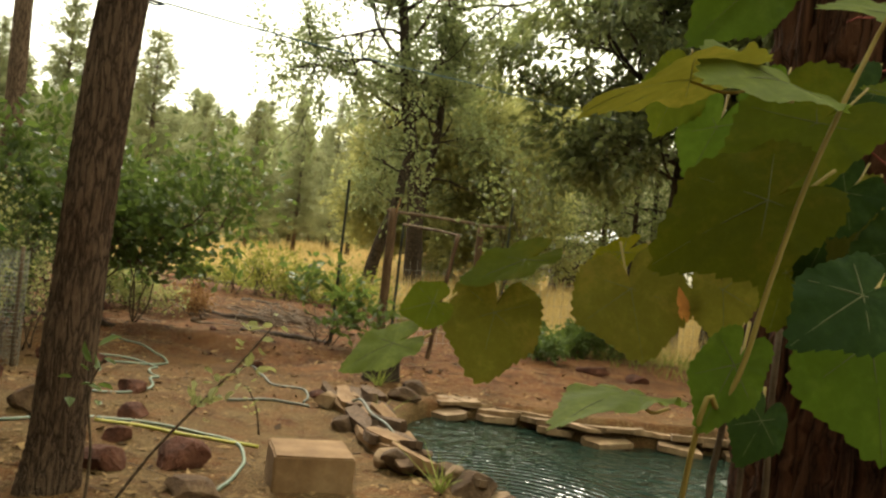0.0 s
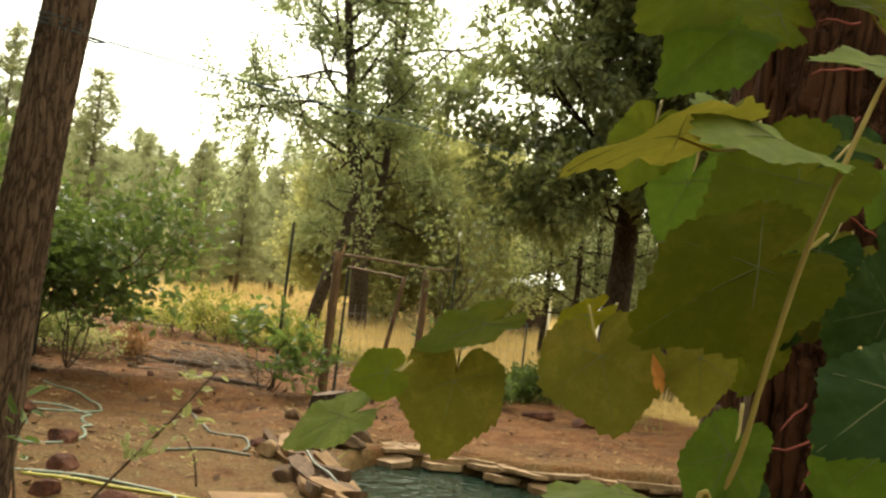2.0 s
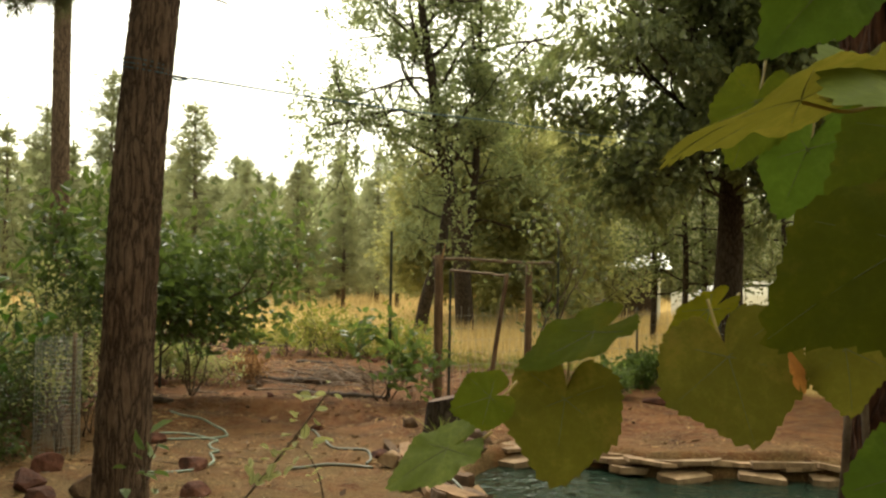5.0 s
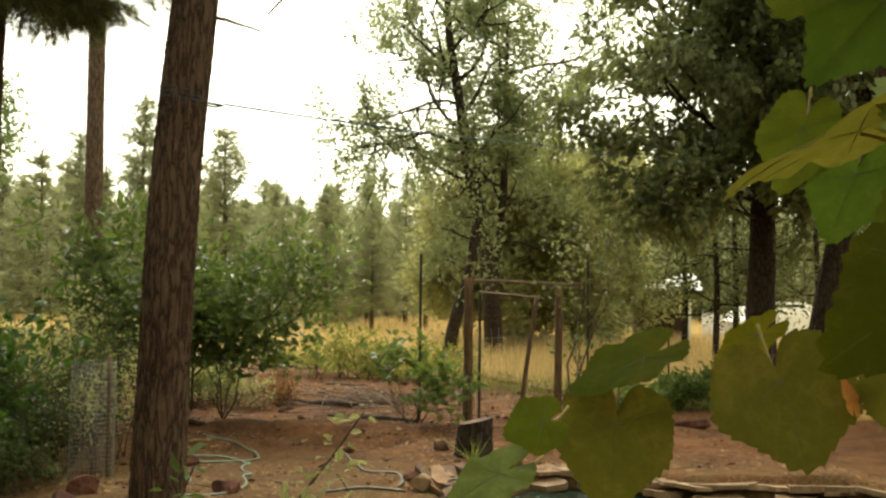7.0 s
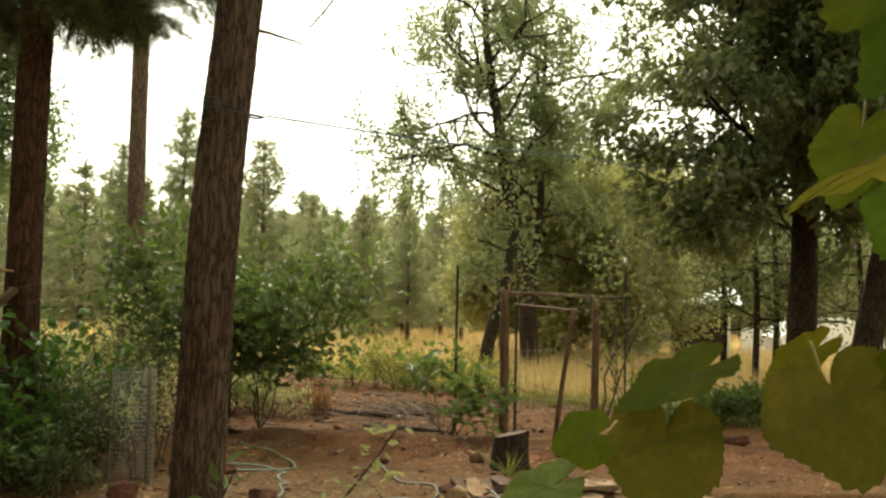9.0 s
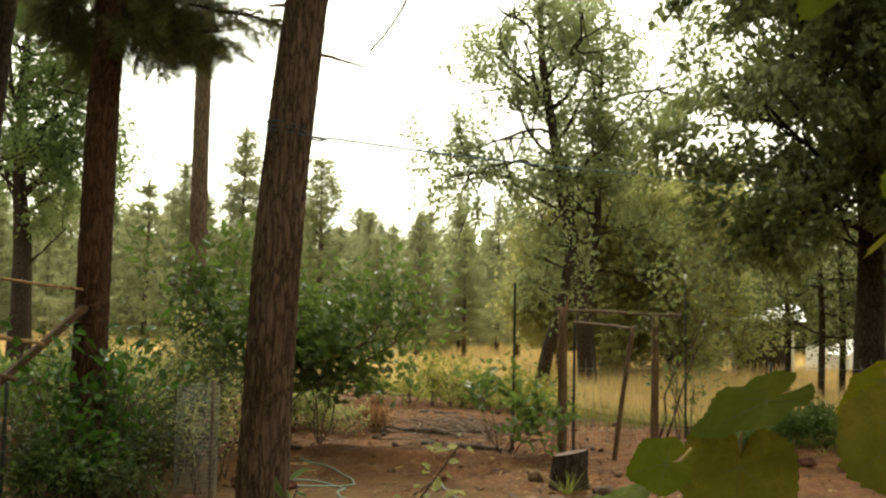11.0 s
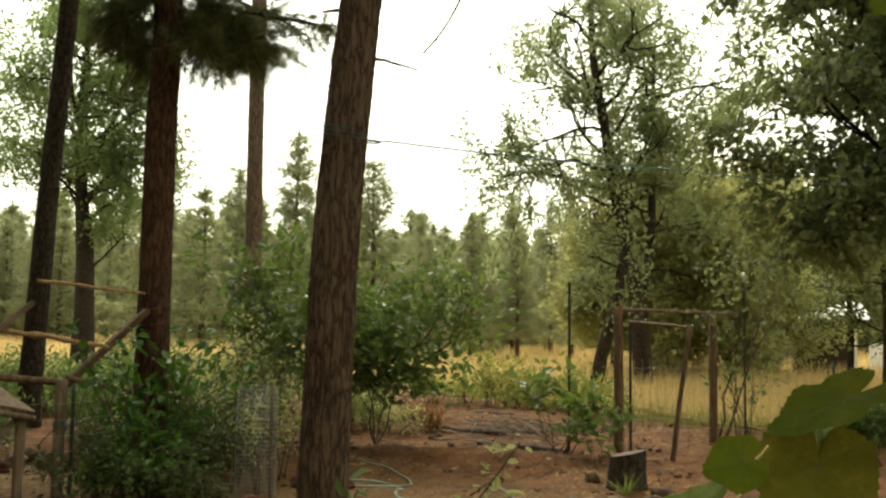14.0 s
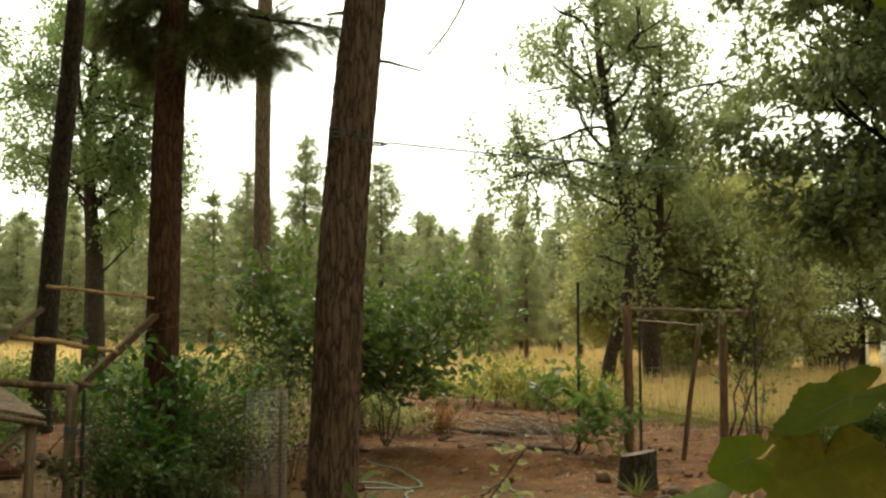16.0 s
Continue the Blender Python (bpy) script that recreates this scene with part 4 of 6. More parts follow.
    # the depth of the woods behind them
    rng = np.random.default_rng(73)
    _, v, f = pine_crown(rng, 10.0, 2.3, 0.08, 13, 7, 3, 0.8, 0.22)
    n = 420
    a, r = rng.uniform(-1.0, 0.6, n), rng.uniform(105, 165, n)
    s, c = (3.0 + 0.074 * r) * rng.uniform(0.75, 1.2, n) / 10.0, rng.uniform(0, 6.28, n)
    x, y = 0.5 + r * np.sin(a), r * np.cos(a)
    z = height(x, y)
    w = v[None] * s[:, None, None]
    w = np.stack([w[..., 0] * np.cos(c)[:, None] - w[..., 1] * np.sin(c)[:, None] + x[:, None], w[..., 0] * np.sin(c)[:, None] + w[..., 1] * np.cos(c)[:, None] + y[:, None], w[..., 2] + z[:, None]], 2)
    g = (f[None] + (np.arange(n) * len(v))[:, None, None]).reshape(-1, f.shape[1])
    thing("far_woods", "hazy grey-green pine woods far beyond the field", "woods", me=mesh_of("far_woods", w.reshape(-1, 3), g, needle_hazed, False), kind="stuff")


main_pine()
near_pines()
oaks()
far_pines()


# ---- shrubs and small plants ----
def shrub(at, label, stems, leaf, leaf_size, per_tip, seed, level=1, jitter=0.1, bark_mat=twig_mat, droop=0.35, name="shrub", group="", up=0.3, spread=0.7, shrink=0.6, split=(3, 5), clear=0.0):
    """A bush: several stems from the ground, forking, with single leaves. stems: (foot, way, length, radius)."""
    rng = np.random.default_rng(seed)
    t = thing(name, label, "shrub", at, group=group)
    tips = []
    for foot, way, length, radius in stems:
        sticks = []
        grow(rng, foot, way, length, radius, level, sticks, tips, up, split, spread, shrink)
        tagged(part("stem", mesh_of("stem", *joined([tube(p, r, 5) for p, r in sticks]), bark_mat), t), kind="stuff")
    pl = np.repeat(np.array([p for p, _ in tips]), per_tip, 0)
    wy = np.repeat(np.array([w for _, w in tips]), per_tip, 0)
    pl = pl + rng.normal(0, jitter, pl.shape)
    keep = pl[:, 2] > clear + rng.normal(0, 0.12, len(pl)) * (clear > 0)
    pl, wy, per_tip = pl[keep], wy[keep], 1
    low = height(at[0] + pl[:, 0], at[1] + pl[:, 1]) - at[2]
    pl[:, 2] = np.maximum(pl[:, 2], low + 0.02)
    v, f = leaf_cloud(pl, wy, leaf_size, rng, droop=droop)
    tagged(part("leaves", mesh_of("leaves", v, f, leaf, False), t), kind="stuff")
    return t


def fan(rng, count, foot, length, radius, out=0.6, up=1.0, box=(0.2, 0.2)):
    res = []
    for k in range(count):
        a = k * 2.4 + rng.uniform(-0.5, 0.5)
        res.append(((foot[0] + rng.uniform(-box[0], box[0]), foot[1] + rng.uniform(-box[1], box[1]), foot[2]), (out * math.cos(a), out * math.sin(a), up), length * rng.uniform(0.7, 1.15), radius))
    return res


def shrubs():
    rng = np.random.default_rng(81)
    # large glossy shrub between the pines
    z = gz(-4.5, 10.35)
    shrub((-4.5, 10.35, z - 0.03), "large glossy dark-green shrub growing between the pine trunks", fan(rng, 6, (0, 0, 0.0), 1.75, 0.017, 0.42, 1.0, (0.08, 0.08)), shrub_leaf, 0.15, 7, 81, level=2, jitter=0.17, droop=0.5, clear=0.82)
    z = gz(-3.75, 10.7)
    shrub((-3.75, 10.7, z - 0.03), "glossy green shrub with boughs reaching over the dirt", fan(rng, 4, (0, 0, 0.0), 1.35, 0.014, 0.5, 1.0, (0.06, 0.06)) + [((0.1, 0, 0.9), (1.0, 0.1, 0.25), 1.3, 0.02), ((0.1, 0, 1.1), (0.9, -0.3, 0.5), 1.1, 0.018), ((0, 0, 0.8), (-0.7, -0.4, 0.5), 0.9, 0.018)], shrub_leaf, 0.13, 6, 82, level=2, jitter=0.26, droop=0.45, clear=0.8, spread=0.9)
    for k, (x, y) in enumerate(((-5.15, 10.5), (-4.55, 11.0))):
        b = thing("sapling", "thin bare brown sapling stem under the shrub", "sapling", (x, y, gz(x, y) - 0.03), group="sapling stems")
        part("stem", mesh_of("stem", *tube(bent((0, 0, 0), (0.06, 0.0, 1.25), 8, 0.06, rng), np.linspace(0.045, 0.03, 8), 8, 0.05), twig_mat), b)
    for k, (x, y, n, L, q) in enumerate(((-4.3, 12.4, 8, 0.4, 128), (-4.9, 12.2, 9, 0.5, 129), (-3.6, 12.9, 6, 0.3, 130))):
        rng = np.random.default_rng(q)
        shrub((x, y, gz(x, y) - 0.02), "small brownish-olive bush under the glossy shrub", fan(rng, n, (0, 0, 0), L, 0.01, 0.7, 0.9, (0.25, 0.2)), dry_leaf if k == 2 else olive_leaf, 0.06, 6, q, level=1, jitter=0.08, group="understorey bushes", name="small_bush")
    # bramble in front of the mesh cage
    for k, (x, y, n, L, s, leaf, size, per) in enumerate(((-4.55, 6.75, 5, 0.72, 91, bramble_leaf, 0.12, 2), (-4.75, 7.0, 4, 0.85, 94, bramble_leaf, 0.12, 2), (-4.35, 6.55, 4, 0.5, 92, bramble_leaf, 0.11, 2),
                                                          (-4.2, 6.6, 9, 0.42, 93, weed_leaf, 0.055, 5), (-3.95, 6.9, 9, 0.55, 124, weed_leaf, 0.055, 5), (-4.1, 7.5, 9, 0.75, 95, weed_leaf, 0.06, 5),
                                                          (-4.75, 6.3, 9, 0.4, 137, weed_leaf, 0.055, 5), (-4.45, 6.2, 8, 0.35, 138, shrub_leaf, 0.055, 5), (-3.85, 6.3, 8, 0.35, 139, weed_leaf, 0.05, 5), (-6.1, 8.1, 10, 0.45, 142, weed_leaf, 0.06, 5))):
        rng = np.random.default_rng(s)
        shrub((x, y, gz(x, y) - 0.02), "tangled bright-green bramble with broad leaves beside the fence" if leaf is bramble_leaf else "dense dark-green weeds growing under the bramble", fan(rng, n, (0, 0, 0), L, 0.010, 0.5, 1.0, (0.2, 0.2)), leaf, size, per, s, level=1, jitter=0.07, droop=0.7, spread=0.55, split=(3, 6), group="bramble bushes", name="bramble_bush")
    rng = np.random.default_rng(127)
    shrub((-4.5, 6.85, gz(-4.5, 6.85) - 0.02), "tall arching canes of the bramble with broad leaves", fan(rng, 6, (0, 0, 0), 1.15, 0.011, 0.28, 1.0, (0.2, 0.2)), bramble_leaf, 0.13, 2, 127, level=1, jitter=0.06, droop=0.8, spread=0.45, group="bramble bushes", name="bramble_bush")
    for k, (x, y, L, s) in enumerate(((-4.15, 8.2, 0.95, 147), (-4.5, 8.5, 1.05, 148), (-3.9, 7.9, 0.8, 149))):
        rng = np.random.default_rng(s)
        shrub((x, y, gz(x, y) - 0.02), "tall brownish-green weeds behind the wire cage", fan(rng, 9, (0, 0, 0), L, 0.008, 0.25, 1.0, (0.25, 0.2)), olive_leaf if k else weed_leaf, 0.05, 5, s, level=1, jitter=0.07, spread=0.4, group="tall weeds", name="tall_weeds")
    for k, (x, y, n, L, s) in enumerate(((-6.3, 9.2, 12, 0.75, 96), (-5.5, 8.6, 12, 0.7, 97), (-7.6, 10.2, 13, 0.75, 98), (-8.6, 12.5, 14, 0.8, 99), (-6.8, 12.0, 14, 0.8, 100), (-5.3, 13.4, 9, 0.6, 104), (-11.0, 15.5, 15, 0.9, 114), (-9.0, 16.0, 14, 0.8, 115), (-7.4, 15.0, 12, 0.7, 116), (-8.3, 8.7, 12, 0.6, 117), (-10.6, 12.6, 12, 0.7, 118), (-12.6, 18.5, 15, 0.9, 119), (-11.2, 13.2, 14, 0.85, 150), (-12.0, 13.0, 14, 0.85, 151), (-10.3, 12.6, 14, 0.8, 152))):
        rng = np.random.default_rng(s)
        shrub((x, y, gz(x, y) - 0.02), "olive-green scrub with some dry leaves near the pines", fan(rng, n, (0, 0, 0), L, 0.012, 0.8, 0.9, (0.6, 0.5)), olive_leaf if k % 3 == 1 else shrub_leaf, 0.085, 7, s, level=1, jitter=0.1, group="scrub", name="scrub_bush")
    # low yellow-green bush by the field
    for k, (x, y, n, L, s) in enumerate(((-4.1, 16.9, 11, 0.7, 101), (-3.2, 17.2, 12, 0.8, 102), (-2.3, 17.0, 12, 0.7, 103), (-1.6, 16.2, 8, 0.5, 105), (-4.9, 17.4, 7, 0.45, 106), (-2.8, 16.3, 7, 0.5, 126))):
        rng = np.random.default_rng(s)
        shrub((x, y, gz(x, y) - 0.02), "low yellow-green bush at the edge of the dry field", fan(rng, n, (0, 0, 0), L, 0.012, 0.8, 0.9, (0.45, 0.35)), lowbush_leaf, 0.085, 4, s, level=1, jitter=0.1, group="low bushes", name="low_bush")
    # leafy sapling round the tall thin post
    rng = np.random.default_rng(107)
    shrub((-1.35, 10.95, gz(-1.35, 10.95) - 0.02), "young leafy sapling climbing a thin steel post", fan(rng, 6, (0.05, 0, 0), 0.7, 0.009, 0.5, 0.9, (0.1, 0.1)), shrub_leaf, 0.15, 2, 107, level=1, jitter=0.07, name="sapling")
    rng = np.random.default_rng(108)
    shrub((-0.75, 10.9, gz(-0.75, 10.9) - 0.02), "small leafy sapling beside the gate post", fan(rng, 3, (0.0, 0, 0), 0.5, 0.008, 0.3, 1.0, (0.05, 0.05)), shrub_leaf, 0.12, 1, 108, level=1, jitter=0.05, name="sapling")
    rng = np.random.default_rng(109)
    shrub((0.95, 13.7, gz(0.95, 13.7) - 0.02), "spindly green sapling beside the fence posts", fan(rng, 4, (0.0, 0, 0), 1.1, 0.012, 0.22, 1.0, (0.1, 0.1)), shrub_leaf, 0.11, 1, 109, level=1, jitter=0.08, name="sapling")
    for k, (x, y, n, L, s) in enumerate(((2.2, 13.3, 8, 0.4, 110), (2.9, 13.6, 8, 0.45, 111), (1.6, 12.0, 6, 0.28, 112))):
        rng = np.random.default_rng(s)
        shrub((x, y, gz(x, y) - 0.02), "small dark-green bush by the wire fence", fan(rng, n, (0, 0, 0), L, 0.01, 0.8, 0.9, (0.2, 0.2)), shrub_leaf, 0.09, 9, s, level=1, jitter=0.08, group="fence bushes", name="small_bush")
    # a tall climber beside the gate's end post
    rng = np.random.default_rng(113)
    shrub((0.6, 13.35, gz(0.6, 13.35) - 0.02), "leafy young tree growing over the gate frame", [((0, 0.15, 0), (0.05, 0, 1), 2.0, 0.022), ((0.1, 0.15, 0), (0.1, 0, 1), 2.2, 0.02)], dark_leaf, 0.085, 5, 113, level=2, jitter=0.14, name="young_tree", spread=0.6)
    # thin leaning sprigs in front of the yard
    sprig((-1.02, 3.6, gz(-1.02, 3.6)), [(0, 0, 0), (0.18, 0.03, 0.30), (0.36, 0.05, 0.54), (0.55, 0.06, 0.78), (0.72, 0.06, 1.02)], 44, 120, "thin leaning sprig with small pale leaves", 0.075)
    sprig((-1.02, 3.32, gz(-1.02, 3.32)), [(0, 0, 0), (0.01, 0, 0.35), (-0.03, 0, 0.62), (0.03, 0, 0.8)], 12, 121, "thin upright sprig with broad green leaves", 0.10)
    sprig((-0.85, 5.9, gz(-0.85, 5.9)), [(0, 0, 0), (-0.05, 0.02, 0.2), (-0.15, 0.05, 0.35)], 12, 122, "small sprig with drooping leaves", 0.05)


def sprig(at, path, leaves, seed, label, size=0.045):
    rng = np.random.default_rng(seed)
    t = thing("sprig", label, "plant", at)
    p = smooth_path(path, 5)
    part("stem", mesh_of("stem", *tube(p, np.linspace(0.009, 0.004, len(p)), 6), twig_mat), t)
    k = rng.integers(len(p) // 2, len(p), leaves)
    pl = p[k] + rng.normal(0, 0.045, (leaves, 3))
    v, f = leaf_cloud(pl, rng.normal(0, 1, (leaves, 3)) * [1, 1, 0.2], size, rng, 0.5, droop=0.05)
    tagged(part("leaves", mesh_of("leaves", v, f, olive_leaf if size < 0.09 else shrub_leaf, False), t), kind="stuff")


def spiky_tufts():
    """Strappy plants among the stones at the pond's edge."""
    for k, (x, y, s) in enumerate(((-0.1, 7.0, 131), (0.35, 6.0, 132), (0.3, 7.55, 133), (-0.25, 8.3, 134), (0.55, 4.9, 135))):
        rng = np.random.default_rng(s)
        n = 26
        v, f = blades(np.tile([0, 0, 0.0], (n, 1)) + rng.normal(0, 0.02, (n, 3)) * [1, 1, 0], rng.uniform(0.1, 0.26, n), np.full(n, 0.014), rng, 0.9)
        t = thing("strappy_plant", "small pale strappy plant between the pond stones", "plant", (x, y, gz(x, y)), group="strappy plants")
        tagged(part("leaves", mesh_of("leaves", v, f, weed, False), t), kind="stuff")


# ---- stones, block, stump ----
def rock_mesh(name, size, seed, material, flat=1.0, rough=0.18, angular=True):
    """A broken stone: a rounded box pushed in and out, with chipped faces."""
    rng = np.random.default_rng(seed)
    bm = bmesh.new()
    bmesh.ops.create_icosphere(bm, subdivisions=3, radius=1.0)
    planes = [(unit(rng.normal(0, 1, 3)), rng.uniform(0.5, 0.76)) for _ in range(13)]
    ph = rng.uniform(0, 6, 3)
    for v in bm.verts:
        c = np.array(v.co)
        if angular:
            for nrm, d in planes:
                h = c @ nrm
                if h > d:
                    c = c - nrm * (h - d)
        c = c * (1 + rough * 0.35 * math.sin(5 * c[0] + ph[0]) * math.sin(4 * c[1] + ph[1]) + rng.uniform(-0.02, 0.02))
        v.co = Vector((c[0] * size[0], c[1] * size[1], c[2] * size[2] * flat))
    me = bpy.data.meshes.new(name)
    bm.to_mesh(me)
    bm.free()
    me.materials.append(material)
    return me


def slab_mesh(name, length, width, thick, seed, material):
    """A flat flagstone with a broken outline and a bevelled rim."""
    rng = np.random.default_rng(seed)
    n = 11
    a = np.linspace(0, 2 * np.pi, n, endpoint=False) + rng.uniform(-0.24, 0.24, n)
    sq = 1 / np.maximum(np.abs(np.cos(a)), np.abs(np.sin(a)))
    r = (0.75 * sq + 0.25) * rng.uniform(0.7, 1.08, n)
    ox, oy = np.cos(a) * r * length / 2, np.sin(a) * r * width / 2
    verts = []
    for s, z in ((0.96, -thick / 2), (1.0, -thick * 0.4), (0.99, thick * 0.44), (0.985, thick / 2), (0.5, thick * 0.5)):
        verts += [(ox[k] * s, oy[k] * s, z + rng.uniform(-0.06, 0.06) * thick) for k in range(n)]
    verts.append((0, 0, thick * 0.5))
    faces = [tuple(range(n - 1, -1, -1))]
    for i in range(4):
        faces += [(i * n + k, i * n + (k + 1) % n, (i + 1) * n + (k + 1) % n, (i + 1) * n + k) for k in range(n)]
    faces += [(4 * n + k, 4 * n + (k + 1) % n, 5 * n) for k in range(n)]
    return mesh_of(name, verts, faces, material, False)


def stone(x, y, size, seed, material, label, tilt=(0, 0), turn=0, lift=0.25, group=""):
    t = thing("rock", label, "rock", me=rock_mesh("rock", size, seed, material), group=group)
    t.matrix_basis = pose(x, y, gz(x, y) + size[2] * lift, tilt[0], tilt[1], turn)


def slab(x, y, z, length, width, thick, turn, seed, label="flat tan flagstone at the rim of the pond", tilt=(0, 0), material=flag_mat, group="pond flagstones", name="flagstone"):
    t = thing(name, label, "stone", me=slab_mesh(name, length, width, thick, seed, material), group=group)
    t.matrix_basis = pose(x, y, z, tilt[0], tilt[1], turn)


def pond_stones():
    rng = np.random.default_rng(141)
    # flagstones along the far rim
    rim = [p for p in smooth_path([(0.3, 8.2), (0.75, 8.3), (1.3, 8.25), (1.75, 7.9), (2.3, 7.9), (2.9, 8.0), (3.4, 7.9), (3.95, 7.3), (4.1, 6.5)], 2)]
    for k, p in enumerate(rim):
        L = rng.uniform(0.42, 0.66)
        q = rim[min(k + 1, len(rim) - 1)] - rim[max(k - 1, 0)]
        slab(p[0], p[1] + rng.uniform(-0.06, 0.06), -0.05 + rng.uniform(-0.02, 0.03), L * 1.15, rng.uniform(0.34, 0.55), rng.uniform(0.035, 0.06), math.degrees(math.atan2(q[1], q[0])) + rng.uniform(-15, 15), 200 + k, tilt=(rng.uniform(-6, 3), rng.uniform(-5, 5)))
        if k % 2:
            slab(p[0] + rng.uniform(-0.1, 0.1), p[1] - 0.2, -0.13, L * 0.8, 0.26, 0.06, rng.uniform(-30, 30), 240 + k, tilt=(rng.uniform(-4, 10), rng.uniform(-5, 5)))
    # the near rim, towards the camera
    for k, p in enumerate(smooth_path([(0.95, 4.75), (1.25, 4.35), (2.0, 3.95), (3.0, 4.3), (3.9, 5.3)], 2)):
        slab(p[0], p[1], -0.06, rng.uniform(0.4, 0.6), rng.uniform(0.28, 0.4), 0.08, rng.uniform(0, 180), 270 + k, tilt=(rng.uniform(-8, 8), rng.uniform(-8, 8)))
    # heaped long stones down the left rim
    row = smooth_path([(-0.42, 7.5), (-0.3, 7.2), (-0.2, 6.9), (0.0, 6.3), (0.2, 5.7), (0.5, 5.2)], 4)
    for k, p in enumerate(row):
        for j in range(2):
            x, y = p[0] + rng.uniform(-0.2, 0.22), p[1] + rng.uniform(-0.14, 0.14)
            slab(x, y, max(gz(x, y), -0.12) + 0.035 + 0.06 * j, rng.uniform(0.38, 0.72), rng.uniform(0.08, 0.15), rng.uniform(0.05, 0.09), -64 + rng.uniform(-14, 14), 300 + 2 * k + j, "long broken stone heaped at the side of the pond", (rng.uniform(-14, 14), rng.uniform(-16, 16)), brown_rock if (k + j) % 3 == 0 else wood_warm if (k + j) % 3 == 1 else block_mat, "heaped stones", "long_stone")
    for k in range(16):
        i = rng.integers(0, len(row))
        x, y = row[i][0] + rng.uniform(-0.25, 0.25), row[i][1] + rng.uniform(-0.2, 0.2)
        s = rng.uniform(0.07, 0.14)
        t = thing("rock", "rough red-brown rock in the heap beside the pond", "rock", me=rock_mesh("rock", (s * 1.2, s, s * 0.8), 340 + k, brown_rock if k % 2 else flag_mat), group="heap rocks")
        t.matrix_basis = pose(x, y, max(gz(x, y), -0.1) + 0.06, 0, 0, rng.uniform(0, 360))
    for k, (x, y) in enumerate(((0.75, 4.95), (0.55, 5.3), (0.98, 4.6), (0.05, 7.9), (0.1, 8.35))):
        stone(x, y, (0.2, 0.16, 0.13), 360 + k, brown_rock, "mossy brown rock at the rim of the pond", turn=40 * k, lift=0.6 if gz(x, y) < -0.05 else 0.3, group="rim rocks")


def yard_rocks():
    for k, (x, y, a, b, c, turn) in enumerate(((-1.05, 4.72, 0.20, 0.16, 0.15, 20), (-1.42, 4.42, 0.19, 0.15, 0.12, 80), (-2.35, 5.4, 0.17, 0.14, 0.14, 10), (-1.75, 5.75, 0.12, 0.1, 0.1, 50), (-2.6, 5.15, 0.14, 0.12, 0.12, 0), (-2.55, 6.3, 0.2, 0.15, 0.13, 30), (-2.8, 6.9, 0.16, 0.14, 0.1, 70), (-0.75, 4.1, 0.18, 0.13, 0.1, 15), (-2.95, 7.7, 0.13, 0.11, 0.09, 15), (-3.1, 6.1, 0.17, 0.14, 0.12, 15), (-0.72, 7.45, 0.09, 0.08, 0.07, 0), (-0.62, 7.3, 0.09, 0.07, 0.06, 50), (-0.4, 3.9, 0.12, 0.1, 0.07, 50), (2.3, 11.3, 0.3, 0.14, 0.1, 5), (2.9, 11.4, 0.28, 0.14, 0.12, 12), (-2.05, 6.45, 0.16, 0.13, 0.11, 44), (-1.62, 5.15, 0.13, 0.1, 0.1, 70), (-2.3, 6.0, 0.12, 0.1, 0.09, 5), (-3.35, 7.6, 0.15, 0.12, 0.1, 62), (-2.95, 5.6, 0.17, 0.14, 0.12, 130))):
        stone(x, y, (a, b, c), 400 + k, lava_mat if k % 5 != 2 else brown_rock, "dark red angular rock lying on the dirt", turn=turn, lift=0.25, group="yard rocks")
    rng = np.random.default_rng(160)
    for k in range(52):
        x, y = rng.uniform(-5.5, 0.4), rng.uniform(8.6, 16.5)
        s = 0.03 + rng.exponential(0.025)
        stone(x, y, (s, s * 0.8, s * 0.7), 430 + k, lava_mat if k % 2 else brown_rock, "small dark clod on the bare dirt", turn=rng.uniform(0, 360), lift=0.3, group="clods")


def sawn_block():
    bm = bmesh.new()
    bmesh.ops.create_cube(bm, size=1.0)
    for v in bm.verts:
        v.co = Vector((v.co.x * 0.47, v.co.y * 0.42, (v.co.z + 0.5) * 0.225))
    bmesh.ops.bevel(bm, geom=bm.edges[:], offset=0.012, segments=2, affect="EDGES")
    bmesh.ops.subdivide_edges(bm, edges=bm.edges[:], cuts=2, use_grid_fill=True)
    rng = np.random.default_rng(3)
    for v in bm.verts:
        v.co += Vector(rng.normal(0, 0.0015, 3))
    me = bpy.data.meshes.new("stone_block")
    bm.to_mesh(me)
    bm.free()
    me.materials.append(block_mat)
    t = thing("stone_block", "tan rectangular block lying on the dirt by the pond", "block", me=me)
    t.matrix_basis = pose(-0.22, 4.58, gz(-0.22, 4.58) - 0.005, 0, 0, 19)


def stump():
    x, y = -0.28, 8.7
    t = thing("tree_stump", "short dark tree stump with a flat cut top", "stump", (x, y, gz(x, y) - 0.03))
    rng = np.random.default_rng(9)
    v, f = tube([(0, 0, 0), (0, 0, 0.06), (0.0, 0, 0.2), (0.01, 0, 0.31), (0.012, 0, 0.38)], [0.22, 0.195, 0.18, 0.175, 0.172], 40, 0.03, False, 3, 14, 0.012)
    v = [np.array(p) * [1, 1, 1 + (0.12 * p[0] / 0.18 if p[2] > 0.3 else 0)] for p in v]
    part("body", mesh_of("body", v, f + [tuple(range(39, -1, -1))], dark_bark), t)
    top = [np.array(p) for p in v[-40:]]
    part("cut_face", mesh_of("cut_face", [p + [0, 0, -0.004] for p in top], [tuple(range(40))], cut_wood, False), t, "weathered sawn face")


